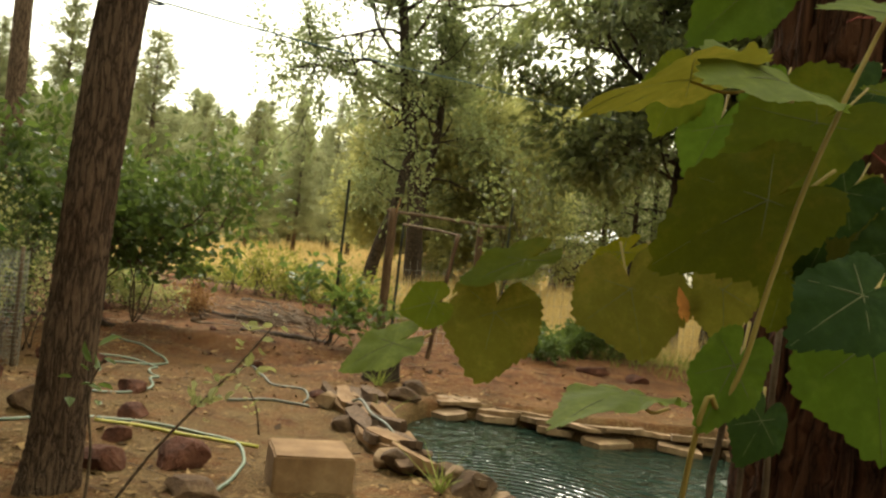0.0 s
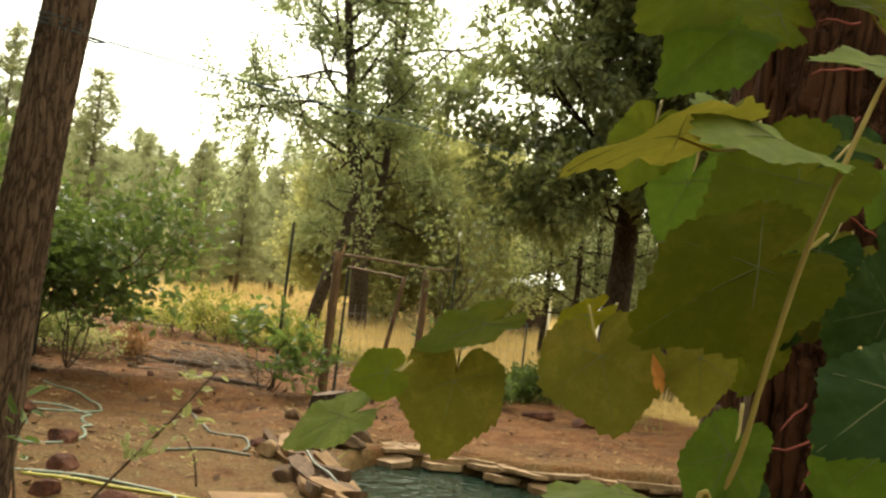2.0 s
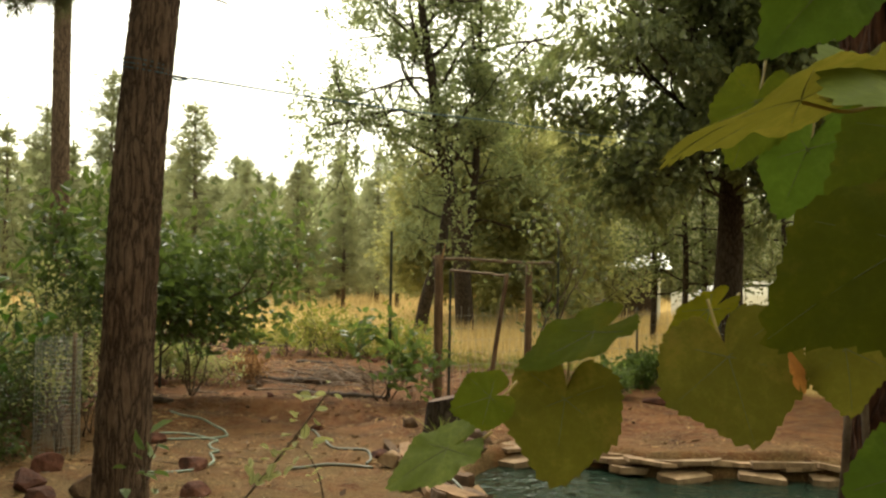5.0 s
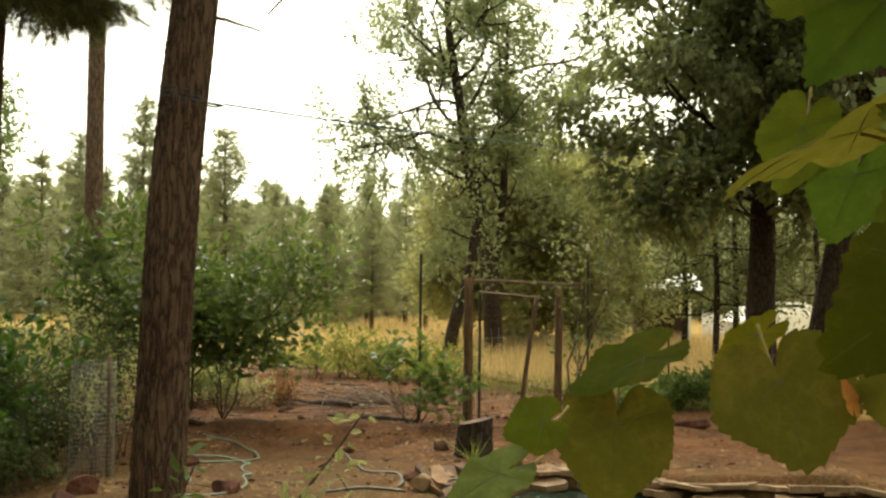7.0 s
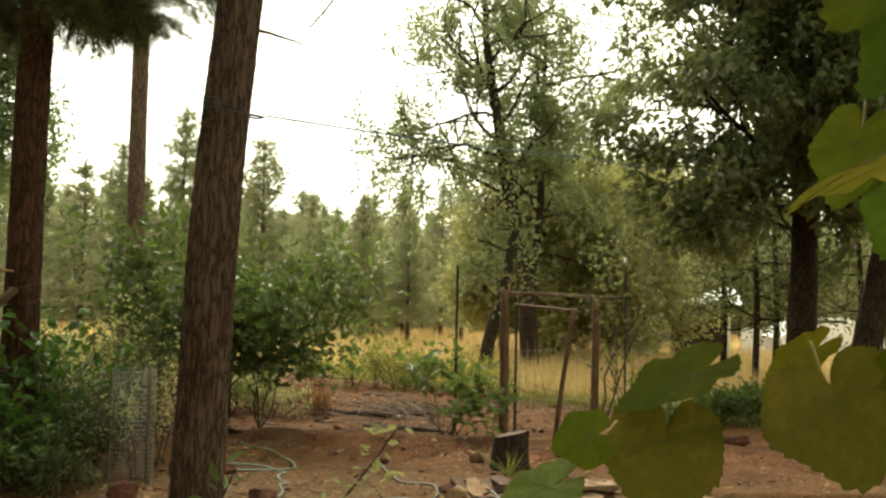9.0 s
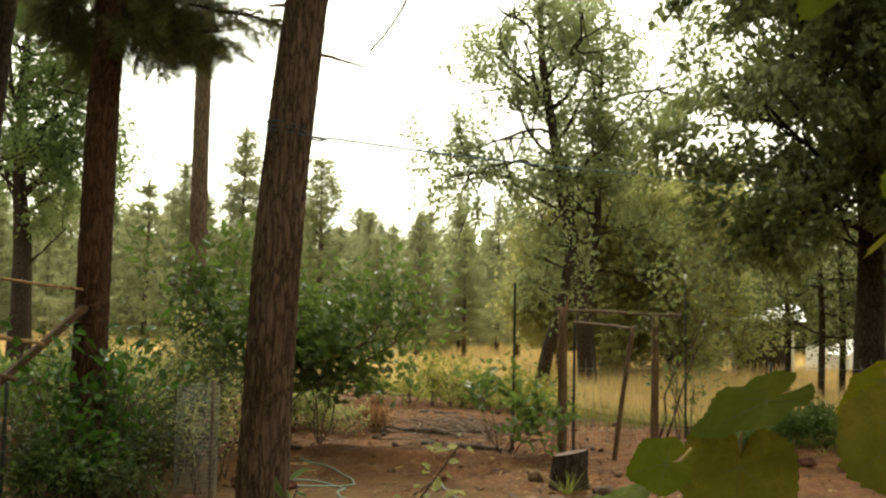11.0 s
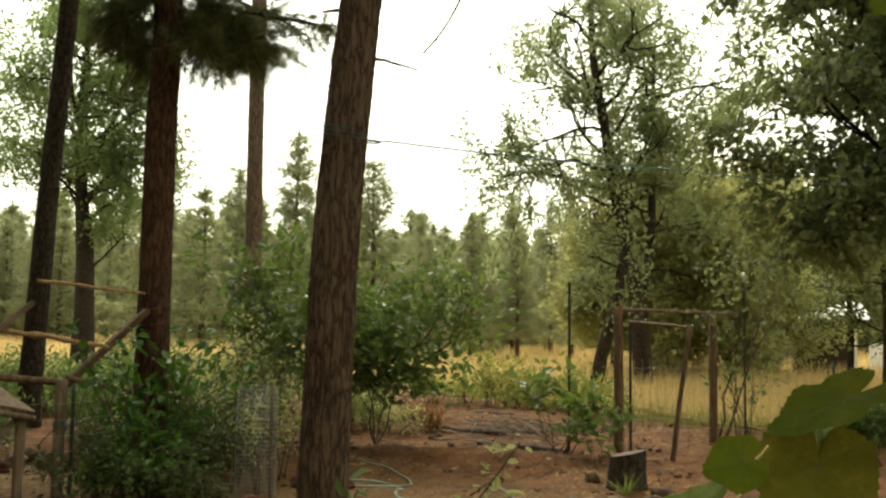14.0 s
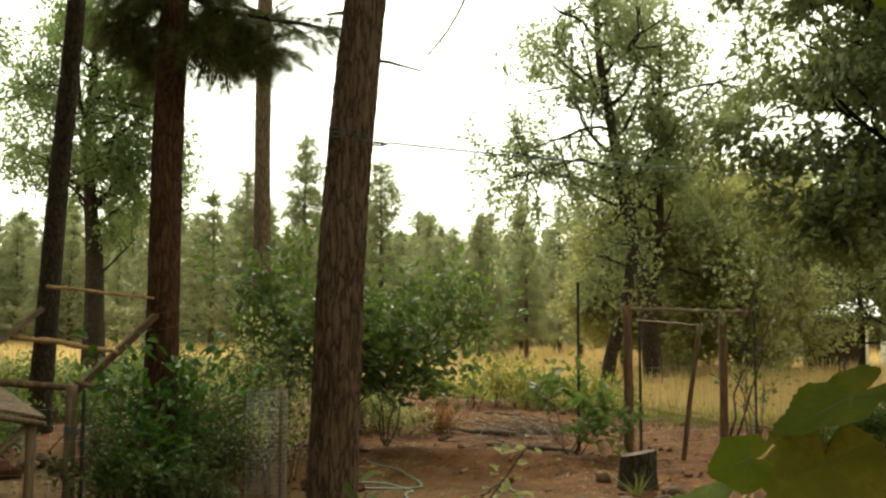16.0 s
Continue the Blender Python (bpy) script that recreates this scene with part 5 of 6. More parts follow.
# ---- hoses, cord, posts, fence ----
def hose(points, radius, material, label, lift=None):
    p = smooth_path([(x, y, 0) for x, y in points], 7)
    p[:, 2] = height(p[:, 0], p[:, 1]) + radius * 0.9
    thing("garden_hose", label, "hose", me=mesh_of("garden_hose", *tube(p, [radius] * len(p), 8), material))


def hoses():
    hose([(-3.3, 4.7), (-2.4, 5.03), (-1.99, 5.48), (-1.53, 5.57), (-1.11, 5.54), (-0.85, 5.33), (-0.7, 4.94), (-0.64, 4.5), (-0.66, 4.2)], 0.0115, hose_mat, "grey-green garden hose lying across the dirt")
    hose([(-1.9, 5.42), (-1.5, 5.48), (-1.15, 5.45), (-0.95, 5.36), (-0.72, 5.37)], 0.012, hose_yellow, "yellow-green hose lying beside the grey one")
    hose([(-3.5, 9.4), (-2.9, 9.0), (-2.52, 8.5), (-2.5, 8.3), (-2.75, 7.95), (-2.98, 7.8), (-3.05, 8.0), (-2.75, 8.2), (-2.45, 8.05), (-2.36, 7.6), (-2.12, 7.2), (-2.12, 7.0), (-2.0, 6.75), (-1.98, 6.42), (-2.13, 6.3), (-2.35, 6.28)], 0.0115, hose_mat, "grey-green garden hose lying in a loose coil")
    hose([(-1.75, 9.0), (-1.55, 8.5), (-1.24, 7.75), (-1.02, 7.66), (-0.88, 7.62), (-0.78, 7.35), (-0.78, 7.15)], 0.0115, hose_dark, "dark grey hose lying on the dirt by the stones")
    hose([(-1.35, 6.75), (-1.1, 7.0), (-0.85, 7.05), (-0.7, 7.02)], 0.012, hose_dark, "dark hose end beside the stones")
    p = smooth_path([(-0.35, 7.05, 0.06), (-0.22, 6.75, 0.15), (-0.08, 6.35, 0.13), (0.12, 6.0, 0.1), (0.3, 5.75, -0.1)], 6)
    thing("garden_hose", "grey hose draped over the heaped stones into the pond", "hose", me=mesh_of("garden_hose", *tube(p, [0.0115] * len(p), 8), hose_dark))


def post(x, y, top, radius, material, label, name="post", tip=None, sides=8, rough=0.03, white=0.0, group=""):
    z = gz(x, y)
    t = thing(name, label, "post", (x, y, z - 0.1), group=group)
    e = tip or (x, y, top)
    rel = (e[0] - x, e[1] - y, e[2] - z + 0.1)
    n = 12
    p = bent((0, 0, 0), rel, n, 0.02 if radius > 0.03 else 0.004)
    part("shaft", mesh_of("shaft", *tube(p, np.linspace(radius, radius * 0.86, n), sides, rough), material), t)
    if white:
        q = np.array(rel)
        part("tip", mesh_of("tip", *tube([q - [0, 0, white], q + [0, 0, 0.004]], [radius * 1.15] * 2, sides), white_tip), t, "white painted tip")
    return t


def steel_post(x, y, top, label, white=0.0):
    """A T-shaped steel fence post with studs along its face."""
    z = gz(x, y)
    t = thing("steel_post", label, "post", (x, y, z - 0.15), group="steel fence posts")
    h = top - z + 0.15
    bm = bmesh.new()
    for sx, sy, ox, oy in ((0.036, 0.006, 0, 0), (0.006, 0.034, 0, 0.019)):
        r = bmesh.ops.create_cube(bm, size=1.0)
        for v in r["verts"]:
            v.co = Vector((v.co.x * sx + ox, v.co.y * sy + oy, (v.co.z + 0.5) * h))
    me = bpy.data.meshes.new("profile")
    bm.to_mesh(me)
    bm.free()
    me.materials.append(steel_dark)
    part("profile", me, t)
    studs = [tube([(0, -0.003, q), (0, -0.012, q)], [0.006, 0.004], 5) for q in np.arange(0.3, h - 0.1, 0.06)]
    tagged(part("studs", mesh_of("studs", *joined(studs), steel_dark), t), kind="stuff")
    if white:
        part("tip", mesh_of("tip", *tube([(0, 0.01, h - white), (0, 0.01, h + 0.004)], [0.026, 0.026], 6), white_tip), t, "white painted tip")


def beam(a, b, r0, r1, material, label, name="rail", rough=0.05, wobble=0.03, seed=1, sides=10, category="rail", knots=0):
    rng = np.random.default_rng(seed)
    n = 16
    p = bent(a, b, n, wobble, rng)
    rr = np.linspace(r0, r1, n) * (1 + 0.1 * rng.uniform(-1, 1, n))
    for _ in range(knots):
        rr[rng.integers(2, n - 2)] *= 1.35
    thing(name, label, category, me=mesh_of(name, *tube(p, rr, sides, rough, True, seed), material))


def gate_frame():
    post(-0.64, 11.36, 1.9, 0.068, wood_warm, "thick round wooden gate post with split top", "gate_post", (-0.645, 11.37, 1.90), 12)
    steel_post(-0.5, 11.5, 1.72, "dark steel post behind the wooden gate post")
    post(0.06, 10.68, 0, 0.032, wood_warm, "thin leaning wooden pole of the gate", "pole", (0.29, 10.73, 1.655))
    post(0.53, 13.08, 1.85, 0.062, wood_warm, "brown wooden end post of the gate", "gate_post", (0.545, 13.08, 1.83), 12)
    steel_post(-1.25, 11.1, 2.2, "tall thin dark steel post standing alone in the yard")
    steel_post(1.0, 13.9, 2.5, "tall thin dark steel post with a white tip by the gate", 0.16)
    steel_post(-4.6, 11.6, 2.0, "thin dark steel post behind the leaning pine")
    beam((-0.72, 11.33, 1.86), (0.92, 13.75, 1.86), 0.024, 0.022, wood_grey, "long thin wooden rail across the top of the gate", "top_rail", seed=7)
    beam((-0.50, 11.5, 1.70), (0.28, 10.75, 1.635), 0.02, 0.018, wood_grey, "short pale wooden rail tied below the top rail", "lower_rail", seed=8)
    # pale split end on the gate post
    beam((-0.60, 11.33, 1.85), (-0.56, 11.3, 2.05), 0.014, 0.006, peeled, "pale splinter standing on top of the gate post", "splinter", seed=9, wobble=0.1, category="splinter")


def wire_panel(a, b, tall, label, rows=7, step=0.16, radius=0.0016):
    a, b = np.array(a, float), np.array(b, float)
    L = np.linalg.norm(b - a)
    t = thing("wire_fence", label, "fence", group="wire fence panels")
    pieces = []
    for k in range(rows):
        p = [a + (b - a) * q + np.array([0, 0, tall * (k + 0.3) / rows - 0.02 * math.sin(math.pi * q)]) for q in np.linspace(0, 1, 7)]
        for q in p:
            q[2] += gz(q[0], q[1])
        pieces.append(tube(p, [radius] * 7, 4, cap=False))
    for q in np.arange(0, 1, step / L):
        o = a + (b - a) * q
        z = gz(o[0], o[1])
        pieces.append(tube([o + [0, 0, z], o + [0, 0, z + tall]], [radius] * 2, 4, cap=False))
    tagged(part("mesh", mesh_of("mesh", *joined(pieces), wire_mat), t), kind="stuff")


def fences():
    wire_panel((0.55, 13.1, 0), (2.3, 14.3, 0), 1.2, "rusty wire field fence beside the gate", radius=0.0024)
    wire_panel((2.3, 14.3, 0), (5.4, 14.2, 0), 1.2, "rusty wire field fence running towards the dark oak", radius=0.0024)
    wire_panel((-0.55, 11.5, 0), (0.5, 13.0, 0), 1.2, "thin wire mesh hanging in the gate frame", radius=0.002)
    wire_panel((-4.6, 6.35, 0), (-7.2, 4.9, 0), 1.0, "wire mesh of the side fence", radius=0.0012)
    for k, (x, y) in enumerate(((2.3, 14.3), (3.6, 14.25))):
        post(x, y, 1.15, 0.018, steel_dark, "short thin dark stake of the wire fence", "fence_stake", group="fence stakes")
    # wire cage round a young plant
    cx, cy = -3.52, 6.98
    z = gz(cx, cy)
    t = thing("wire_cage", "upright wire-mesh cage round a dry young plant", "cage", (cx, cy, z))
    pieces = []
    for k in range(26):
        pieces.append(tube([(0.19 * math.cos(a), 0.19 * math.sin(a), 0.04 * k) for a in np.linspace(0, 6.283, 22)], [0.0014] * 22, 4, cap=False))
    for a in np.linspace(0, 6.283, 28, endpoint=False):
        pieces.append(tube([(0.19 * math.cos(a), 0.19 * math.sin(a), 0), (0.19 * math.cos(a), 0.19 * math.sin(a), 1.02)], [0.0014] * 2, 4, cap=False))
    tagged(part("mesh", mesh_of("mesh", *joined(pieces), wire_mat), t), kind="stuff")
    part("stake", mesh_of("stake", *tube(bent((0.17, -0.02, 0), (0.16, -0.02, 1.06), 8, 0.02), [0.02] * 8, 7, 0.05), wood_grey), t, "grey wooden stake")
    rng = np.random.default_rng(77)
    shrub((cx, cy, z), "dry brown young plant inside the wire cage", fan(rng, 4, (0, 0, 0), 0.7, 0.008, 0.12, 1.0, (0.04, 0.04)), olive_leaf, 0.045, 3, 77, level=1, jitter=0.05, name="caged_plant", spread=0.3)


def blue_cord():
    p = np.array([(-1.28, 3.97, 2.648), (-1.2, 4.1, 2.662), (0.35, 8.1, 3.12), (1.8, 12.1, 3.6), (3.3, 16.1, 4.08)])
    line = [p[0]] + [q for k in range(1, len(p)) for q in bent(p[k - 1], p[k], 8, 0, sag=0.02)[1:]]
    t = thing("cord", "thin blue cord stretched from the pine to the dark oak", "cord")
    part("line", mesh_of("line", *tube(line, [0.0055] * len(line), 6), cord_mat), t)
    part("knot", mesh_of("knot", *tube(bent((-1.26, 4.0, 2.649), (-1.21, 4.09, 2.654), 5, 0.05), [0.006, 0.008, 0.007, 0.008, 0.005], 8), steel_dark), t, "dark knot")
    for k, z in enumerate((2.69, 2.672, 2.655)):
        a = np.linspace(0, 2 * np.pi, 30)
        r = 0.1235
        ringp = np.stack([-1.355 + r * np.cos(a), 3.905 + r * np.sin(a), z - 0.02 * np.cos(a) + 0.008 * k * np.sin(a)], 1)
        part("turn", mesh_of("turn", *tube(ringp, [0.0034] * 30, 5), cord_mat), t)


# ---- brush fence and pen at the side ----
def plank(a, b, width, thick, material, label, name="plank", up=(0, 0, 1), category="plank"):
    a, b = np.array(a, float), np.array(b, float)
    y = unit(b - a)
    x = unit(np.cross(y, up))
    z = np.cross(x, y)
    L = np.linalg.norm(b - a)
    bm = bmesh.new()
    bmesh.ops.create_cube(bm, size=1.0)
    for v in bm.verts:
        v.co = Vector((v.co.x * width, v.co.y * thick, (v.co.z + 0.5) * L))
    bmesh.ops.bevel(bm, geom=bm.edges[:], offset=min(width, thick) * 0.12, segments=2, affect="EDGES")
    me = bpy.data.meshes.new(name)
    bm.to_mesh(me)
    bm.free()
    me.materials.append(material)
    t = thing(name, label, category, me=me)
    m = Matrix(((x[0], z[0], y[0], a[0]), (x[1], z[1], y[1], a[1]), (x[2], z[2], y[2], a[2]), (0, 0, 0, 1)))
    t.matrix_basis = m
    return t


def brush_fence():
    beam((-5.55, 6.35, 1.98), (-4.93, 7.16, 1.89), 0.018, 0.013, peeled, "pale crooked branch tied to the pine trunk as a rail", "branch_rail", wobble=0.10, seed=11, knots=2)
    plank((-5.35, 6.45, 0.92), (-4.87, 7.12, 1.72), 0.13, 0.06, wood_warm, "weathered plank slanting up against the pine trunk", "slanting_plank")
    plank((-6.0, 5.75, 1.14), (-5.52, 6.28, 1.77), 0.12, 0.05, wood_grey, "weathered plank end standing up slantwise", "slanting_plank")
    beam((-5.72, 6.05, 1.52), (-5.0, 6.72, 1.35), 0.026, 0.018, peeled, "bent pale branch nailed across the slanting planks", "branch_rail", wobble=0.12, seed=12, knots=3)
    beam((-5.95, 5.8, 1.12), (-5.2, 6.45, 1.02), 0.035, 0.033, wood_warm, "barkless pole used as a low rail of the pen", "pole_rail", seed=13)
    beam((-5.22, 6.4, 1.07), (-4.85, 6.85, 0.94), 0.028, 0.016, wood_warm, "reddish branch stub tied to the fence post", "branch_rail", wobble=0.1, seed=14)
    post(-5.22, 6.36, 1.06, 0.058, wood_grey, "grey weathered fence post with blue cord", "fence_post", sides=9, rough=0.08)
    post(-5.08, 6.36, 1.02, 0.02, steel_dark, "thin steel stake beside the grey fence post", "fence_stake")
    a = np.linspace(0, 12.5, 40)
    p = np.stack([-5.22 + 0.064 * np.cos(a), 6.36 + 0.064 * np.sin(a), 0.62 + 0.004 * a], 1)
    thing("cord", "blue cord wound round the grey fence post", "cord", me=mesh_of("cord", *tube(p, [0.006] * 40, 5), cord_mat))
    # the pen: sloping board roof on posts
    t = thing("pen", "low pen of grey boards with a sloping board roof", "pen", (0, 0, 0))
    c, front, back = np.array((-4.725, 5.481, 0.867)), np.array((-0.097, -0.64, 0.147)), np.array((-0.886, 0.127, 0.365))
    for k in range(4):
        p, q, w = c + back * 0.25 * k, front, back * 0.242
        nrm = unit(np.cross(q, w)) * 0.022
        nrm = nrm if nrm[2] > 0 else -nrm
        v = [p, p + q, p + q + w, p + w]
        v = [x - nrm for x in v] + v
        part("board", mesh_of("board", v, [(3, 2, 1, 0), (4, 5, 6, 7), (0, 1, 5, 4), (1, 2, 6, 5), (2, 3, 7, 6), (3, 0, 4, 7)], wood_grey, False), t)
    for k, (o, h) in enumerate(((c + front * 0.12 + back * 0.08, 0), (c + front * 0.95 + back * 0.1, 0), (c + front * 0.12 + back * 0.92, 0))):
        z = gz(o[0], o[1])
        part("leg", mesh_of("leg", *tube(bent((o[0], o[1], z - 0.05), (o[0], o[1], o[2] - 0.02), 6, 0.01), [0.04] * 6, 8, 0.04), wood_grey), t)
    a, b = c + [0, 0, -0.06] + front * 0.02, c + front * 0.98 + [0, 0, -0.06]
    part("crosspiece", mesh_of("crosspiece", *tube([a, b], [0.026, 0.026], 8), wood_grey), t)
    a, b = c + front * 0.15 + back * 0.08 + [0, 0, -0.1], c + front * 0.8 + back * 0.1
    part("brace", mesh_of("brace", *tube([a, (b[0], b[1], 0.5)], [0.026, 0.026], 8), wood_grey), t)
    rng = np.random.default_rng(61)
    for k in range(9):
        x, y = -6.4 + rng.uniform(-0.9, 0.9), 7.4 + rng.uniform(-0.9, 0.9)
        stone(x, y, (0.2, 0.17, 0.14), 600 + k, lava_mat if k % 2 else brown_rock, "dark rock lying behind the pen", turn=33 * k, lift=0.4, group="pen rocks")
    for k in range(3):
        a = np.linspace(0, 6.283, 36)
        z = (1.62, 1.42, 1.78)[k]
        p = np.stack([-4.95 + 0.172 * np.cos(a), 7.34 + 0.172 * np.sin(a), z + 0.05 * np.sin(a)], 1)
        thing("binding_wire", "thin rusty wire wound round the pine trunk", "wire", me=mesh_of("binding_wire", *tube(p, [0.004] * 36, 5), wood_warm), group="binding wires")


def boards_and_brush():
    for k, (a, b, w) in enumerate((((-1.15, 18.2, 0.06), (0.75, 15.3, 0.06), 0.14), ((-0.9, 17.5, 0.05), (0.6, 15.05, 0.05), 0.11), ((-0.75, 18.5, 0.09), (0.2, 16.8, 0.1), 0.12), ((0.9, 15.0, 0.06), (2.4, 13.7, 0.06), 0.1))):
        plank((a[0], a[1], gz(a[0], a[1]) + 0.03), (b[0], b[1], gz(b[0], b[1]) + 0.035), w, 0.04, board_wood, "long reddish board lying along the edge of the field", "board")
    rng = np.random.default_rng(171)
    for k, (a, b, r) in enumerate((((-3.9, 13.2), (-2.35, 12.45), 0.055), ((-2.5, 11.25), (-1.25, 11.05), 0.055), ((-5.3, 10.45), (-3.9, 10.42), 0.05), ((-4.5, 13.4), (-4.05, 13.5), 0.03), ((-3.6, 15.2), (-2.9, 15.0), 0.05), ((-6.0, 19.0), (-4.6, 18.6), 0.06), ((-4.2, 11.6), (-3.7, 11.5), 0.025), ((-3.3, 11.8), (-2.9, 12.0), 0.03))):
        z = gz(*a)
        beam((a[0], a[1], z + r * 0.05), (b[0], b[1], gz(*b) - r * 0.1), r, r * 0.7, wood_dark if r > 0.04 else pale_twig, "weathered fallen log lying on the dirt" if r > 0.04 else "short pale stick lying on the dirt", "log" if r > 0.04 else "stick", seed=180 + k, wobble=0.11, rough=0.12, category="log" if r > 0.04 else "stick")
    pieces = []
    for k in range(120):
        x, y = rng.normal(-2.6, 0.5), rng.normal(12.9, 0.5)
        a, L = rng.normal(-0.5, 0.7), rng.uniform(0.3, 1.1)
        h = 0.28 * math.exp(-((x + 2.6) / 0.8) ** 2 - ((y - 12.9) / 1.0) ** 2)
        s = (x, y, gz(x, y) + h * rng.uniform(0.1, 1.0))
        e = (x + L * math.cos(a), y + L * math.sin(a), gz(x + L * math.cos(a), y + L * math.sin(a)) + 0.02)
        pieces.append(tube(bent(s, e, 4, 0.12, rng), np.linspace(0.009, 0.004, 4), 4))
    thing("brush_pile", "low heap of grey dead branches on the dirt", "brush", me=mesh_of("brush_pile", *joined(pieces), pale_twig), kind="stuff")
    # pale bent twig standing in front of the heap
    beam((-1.7, 7.9, gz(-1.7, 7.9)), (-1.25, 7.4, 0.28), 0.012, 0.005, pale_twig, "bent pale stick poking from the dirt", "stick", seed=190, wobble=0.12, category="stick")


# ---- buildings and vehicles beyond the field ----
def box(parent, name, x0, x1, y0, y1, z0, z1, material, bevel=0.02, label=""):
    bm = bmesh.new()
    bmesh.ops.create_cube(bm, size=1.0)
    for v in bm.verts:
        v.co = Vector((x0 + (v.co.x + 0.5) * (x1 - x0), y0 + (v.co.y + 0.5) * (y1 - y0), z0 + (v.co.z + 0.5) * (z1 - z0)))
    if bevel:
        bmesh.ops.bevel(bm, geom=bm.edges[:], offset=bevel, segments=2, affect="EDGES")
    me = bpy.data.meshes.new(name)
    bm.to_mesh(me)
    bm.free()
    me.materials.append(material)
    return part(name, me, parent, label)


def shed():
    """A low open shed with a hipped metal roof, and a white wall running on beside it."""
    z0 = gz(3.4, 33.0) - 0.05
    t = thing("shed", "low dark open shed with a pale metal roof", "shed", (3.4, 33.0, z0))
    eave = 2.0 - z0
    box(t, "back_wall", -0.1, 1.9, 2.6, 2.72, 0, eave, wood_dark)
    box(t, "side_wall", -0.1, 0.02, 0.2, 2.6, 0, eave, wood_dark)
    for x in (0.0, 0.85):
        box(t, "post", x - 0.05, x + 0.05, -0.05, 0.05, 0, eave, wood_dark)
    box(t, "white_post", 1.68, 1.79, -0.05, 0.06, 0, eave, white_paint, label="white square post")
    box(t, "fascia", -0.2, 2.2, -0.36, -0.3, eave - 0.16, eave, wood_dark)
    v = [(-0.2, -0.3, eave), (2.2, -0.3, eave), (2.2, 2.9, eave), (-0.2, 2.9, eave), (1.5, 1.3, eave + 0.62), (2.2, 1.3, eave + 0.62)]
    f = [(0, 1, 5, 4), (2, 3, 4, 5), (3, 0, 4), (1, 2, 5), (3, 2, 1, 0)]
    r = part("roof", mesh_of("roof", v, f, roof_mat, False), t, "pale ribbed metal roof")
    for k in range(6):
        q = 0.28 + 0.36 * k
        top = min(q / 1.7, 1.0)
        part("seam", mesh_of("seam", *tube([(q - 0.2, -0.3, eave + 0.01), (q - 0.2, -0.3 + 1.6 * top, eave + 0.01 + 0.62 * top)], [0.015, 0.015], 6), roof_mat), r)
    w = thing("wall", "white boarded wall behind the parked car", "wall", (6.1, 36.5, gz(5.5, 36.5) - 0.05))
    for k in range(12):
        box(w, "board", 0.25 * k, 0.25 * k + 0.235, 0.0, 0.04, 0, 1.2 - gz(5.5, 36.5) + 0.03 * math.sin(3.7 * k), white_paint, 0)
    for x in (0.1, 1.45, 2.85):
        box(w, "post", x - 0.05, x + 0.05, 0.04, 0.14, 0, 1.15 - gz(5.5, 36.5), white_paint, 0)


def vehicle(x, y, turn, paint, label, scale=1.0):
    t = thing("car", label, "car", (0, 0, 0), group="parked vehicles")
    prof = [(-2.1, 0.35), (-2.15, 0.85), (-1.95, 1.0), (-1.7, 1.55), (0.4, 1.6), (1.0, 1.1), (2.0, 0.98), (2.15, 0.75), (2.1, 0.35)]
    n = len(prof)
    v = [(px, s * (0.86 if pz < 1.2 else 0.74), pz) for s in (-1, 1) for px, pz in prof]
    f = [tuple(range(n - 1, -1, -1)), tuple(range(n, 2 * n))] + [(k, (k + 1) % n, n + (k + 1) % n, n + k) for k in range(n)]
    part("body", mesh_of("body", v, f, paint, False), t)
    for s in (-1, 1):
        q = [(-1.5, s * 0.80, 1.05), (0.6, s * 0.80, 1.05), (0.3, s * 0.765, 1.5), (-1.45, s * 0.765, 1.5)]
        part("side_window", mesh_of("side_window", [np.array(p) + [0, s * 0.012, 0] for p in q], [(0, 1, 2, 3) if s < 0 else (3, 2, 1, 0)], glass_mat, False), t)
        for wx in (-1.35, 1.35):
            w = part("wheel", mesh_of("wheel", *tube([(wx, s * 0.7, 0.33), (wx, s * 0.9, 0.33)], [0.33, 0.33], 18), rubber), t)
            part("rim", mesh_of("rim", *tube([(wx, s * 0.895, 0.33), (wx, s * 0.91, 0.33)], [0.2, 0.18], 14), grey_paint), w)
    t.matrix_basis = pose(x, y, gz(x, y), 0, 0, turn) @ Matrix.Scale(scale, 4)


def far_house(x, y, turn, w, d, h, wall, roof, label):
    t = thing("house", label, "house", (x, y, gz(x, y) - 0.1), group="far buildings")
    t.rotation_euler = (0, 0, radians(turn))
    box(t, "wall", -w / 2, w / 2, -d / 2, d / 2, 0, h, wall, 0.03)
    v = [(-w / 2 - 0.3, -d / 2 - 0.3, h), (w / 2 + 0.3, -d / 2 - 0.3, h), (w / 2 + 0.3, d / 2 + 0.3, h), (-w / 2 - 0.3, d / 2 + 0.3, h), (-w / 2 - 0.3, 0, h + 0.9), (w / 2 + 0.3, 0, h + 0.9)]
    part("roof", mesh_of("roof", v, [(0, 1, 5, 4), (2, 3, 4, 5), (0, 4, 3), (1, 2, 5), (3, 2, 1, 0)], roof, False), t)
    for k in range(3):
        q = -w / 2 + w * (k + 0.5) / 3
        win = box(t, "window", q - 0.4, q + 0.4, -d / 2 - 0.05, -d / 2 + 0.02, 0.9, 1.8, white_paint, 0.01)
        box(win, "pane", q - 0.34, q + 0.34, -d / 2 - 0.06, -d / 2 - 0.04, 0.96, 1.74, glass_mat, 0)


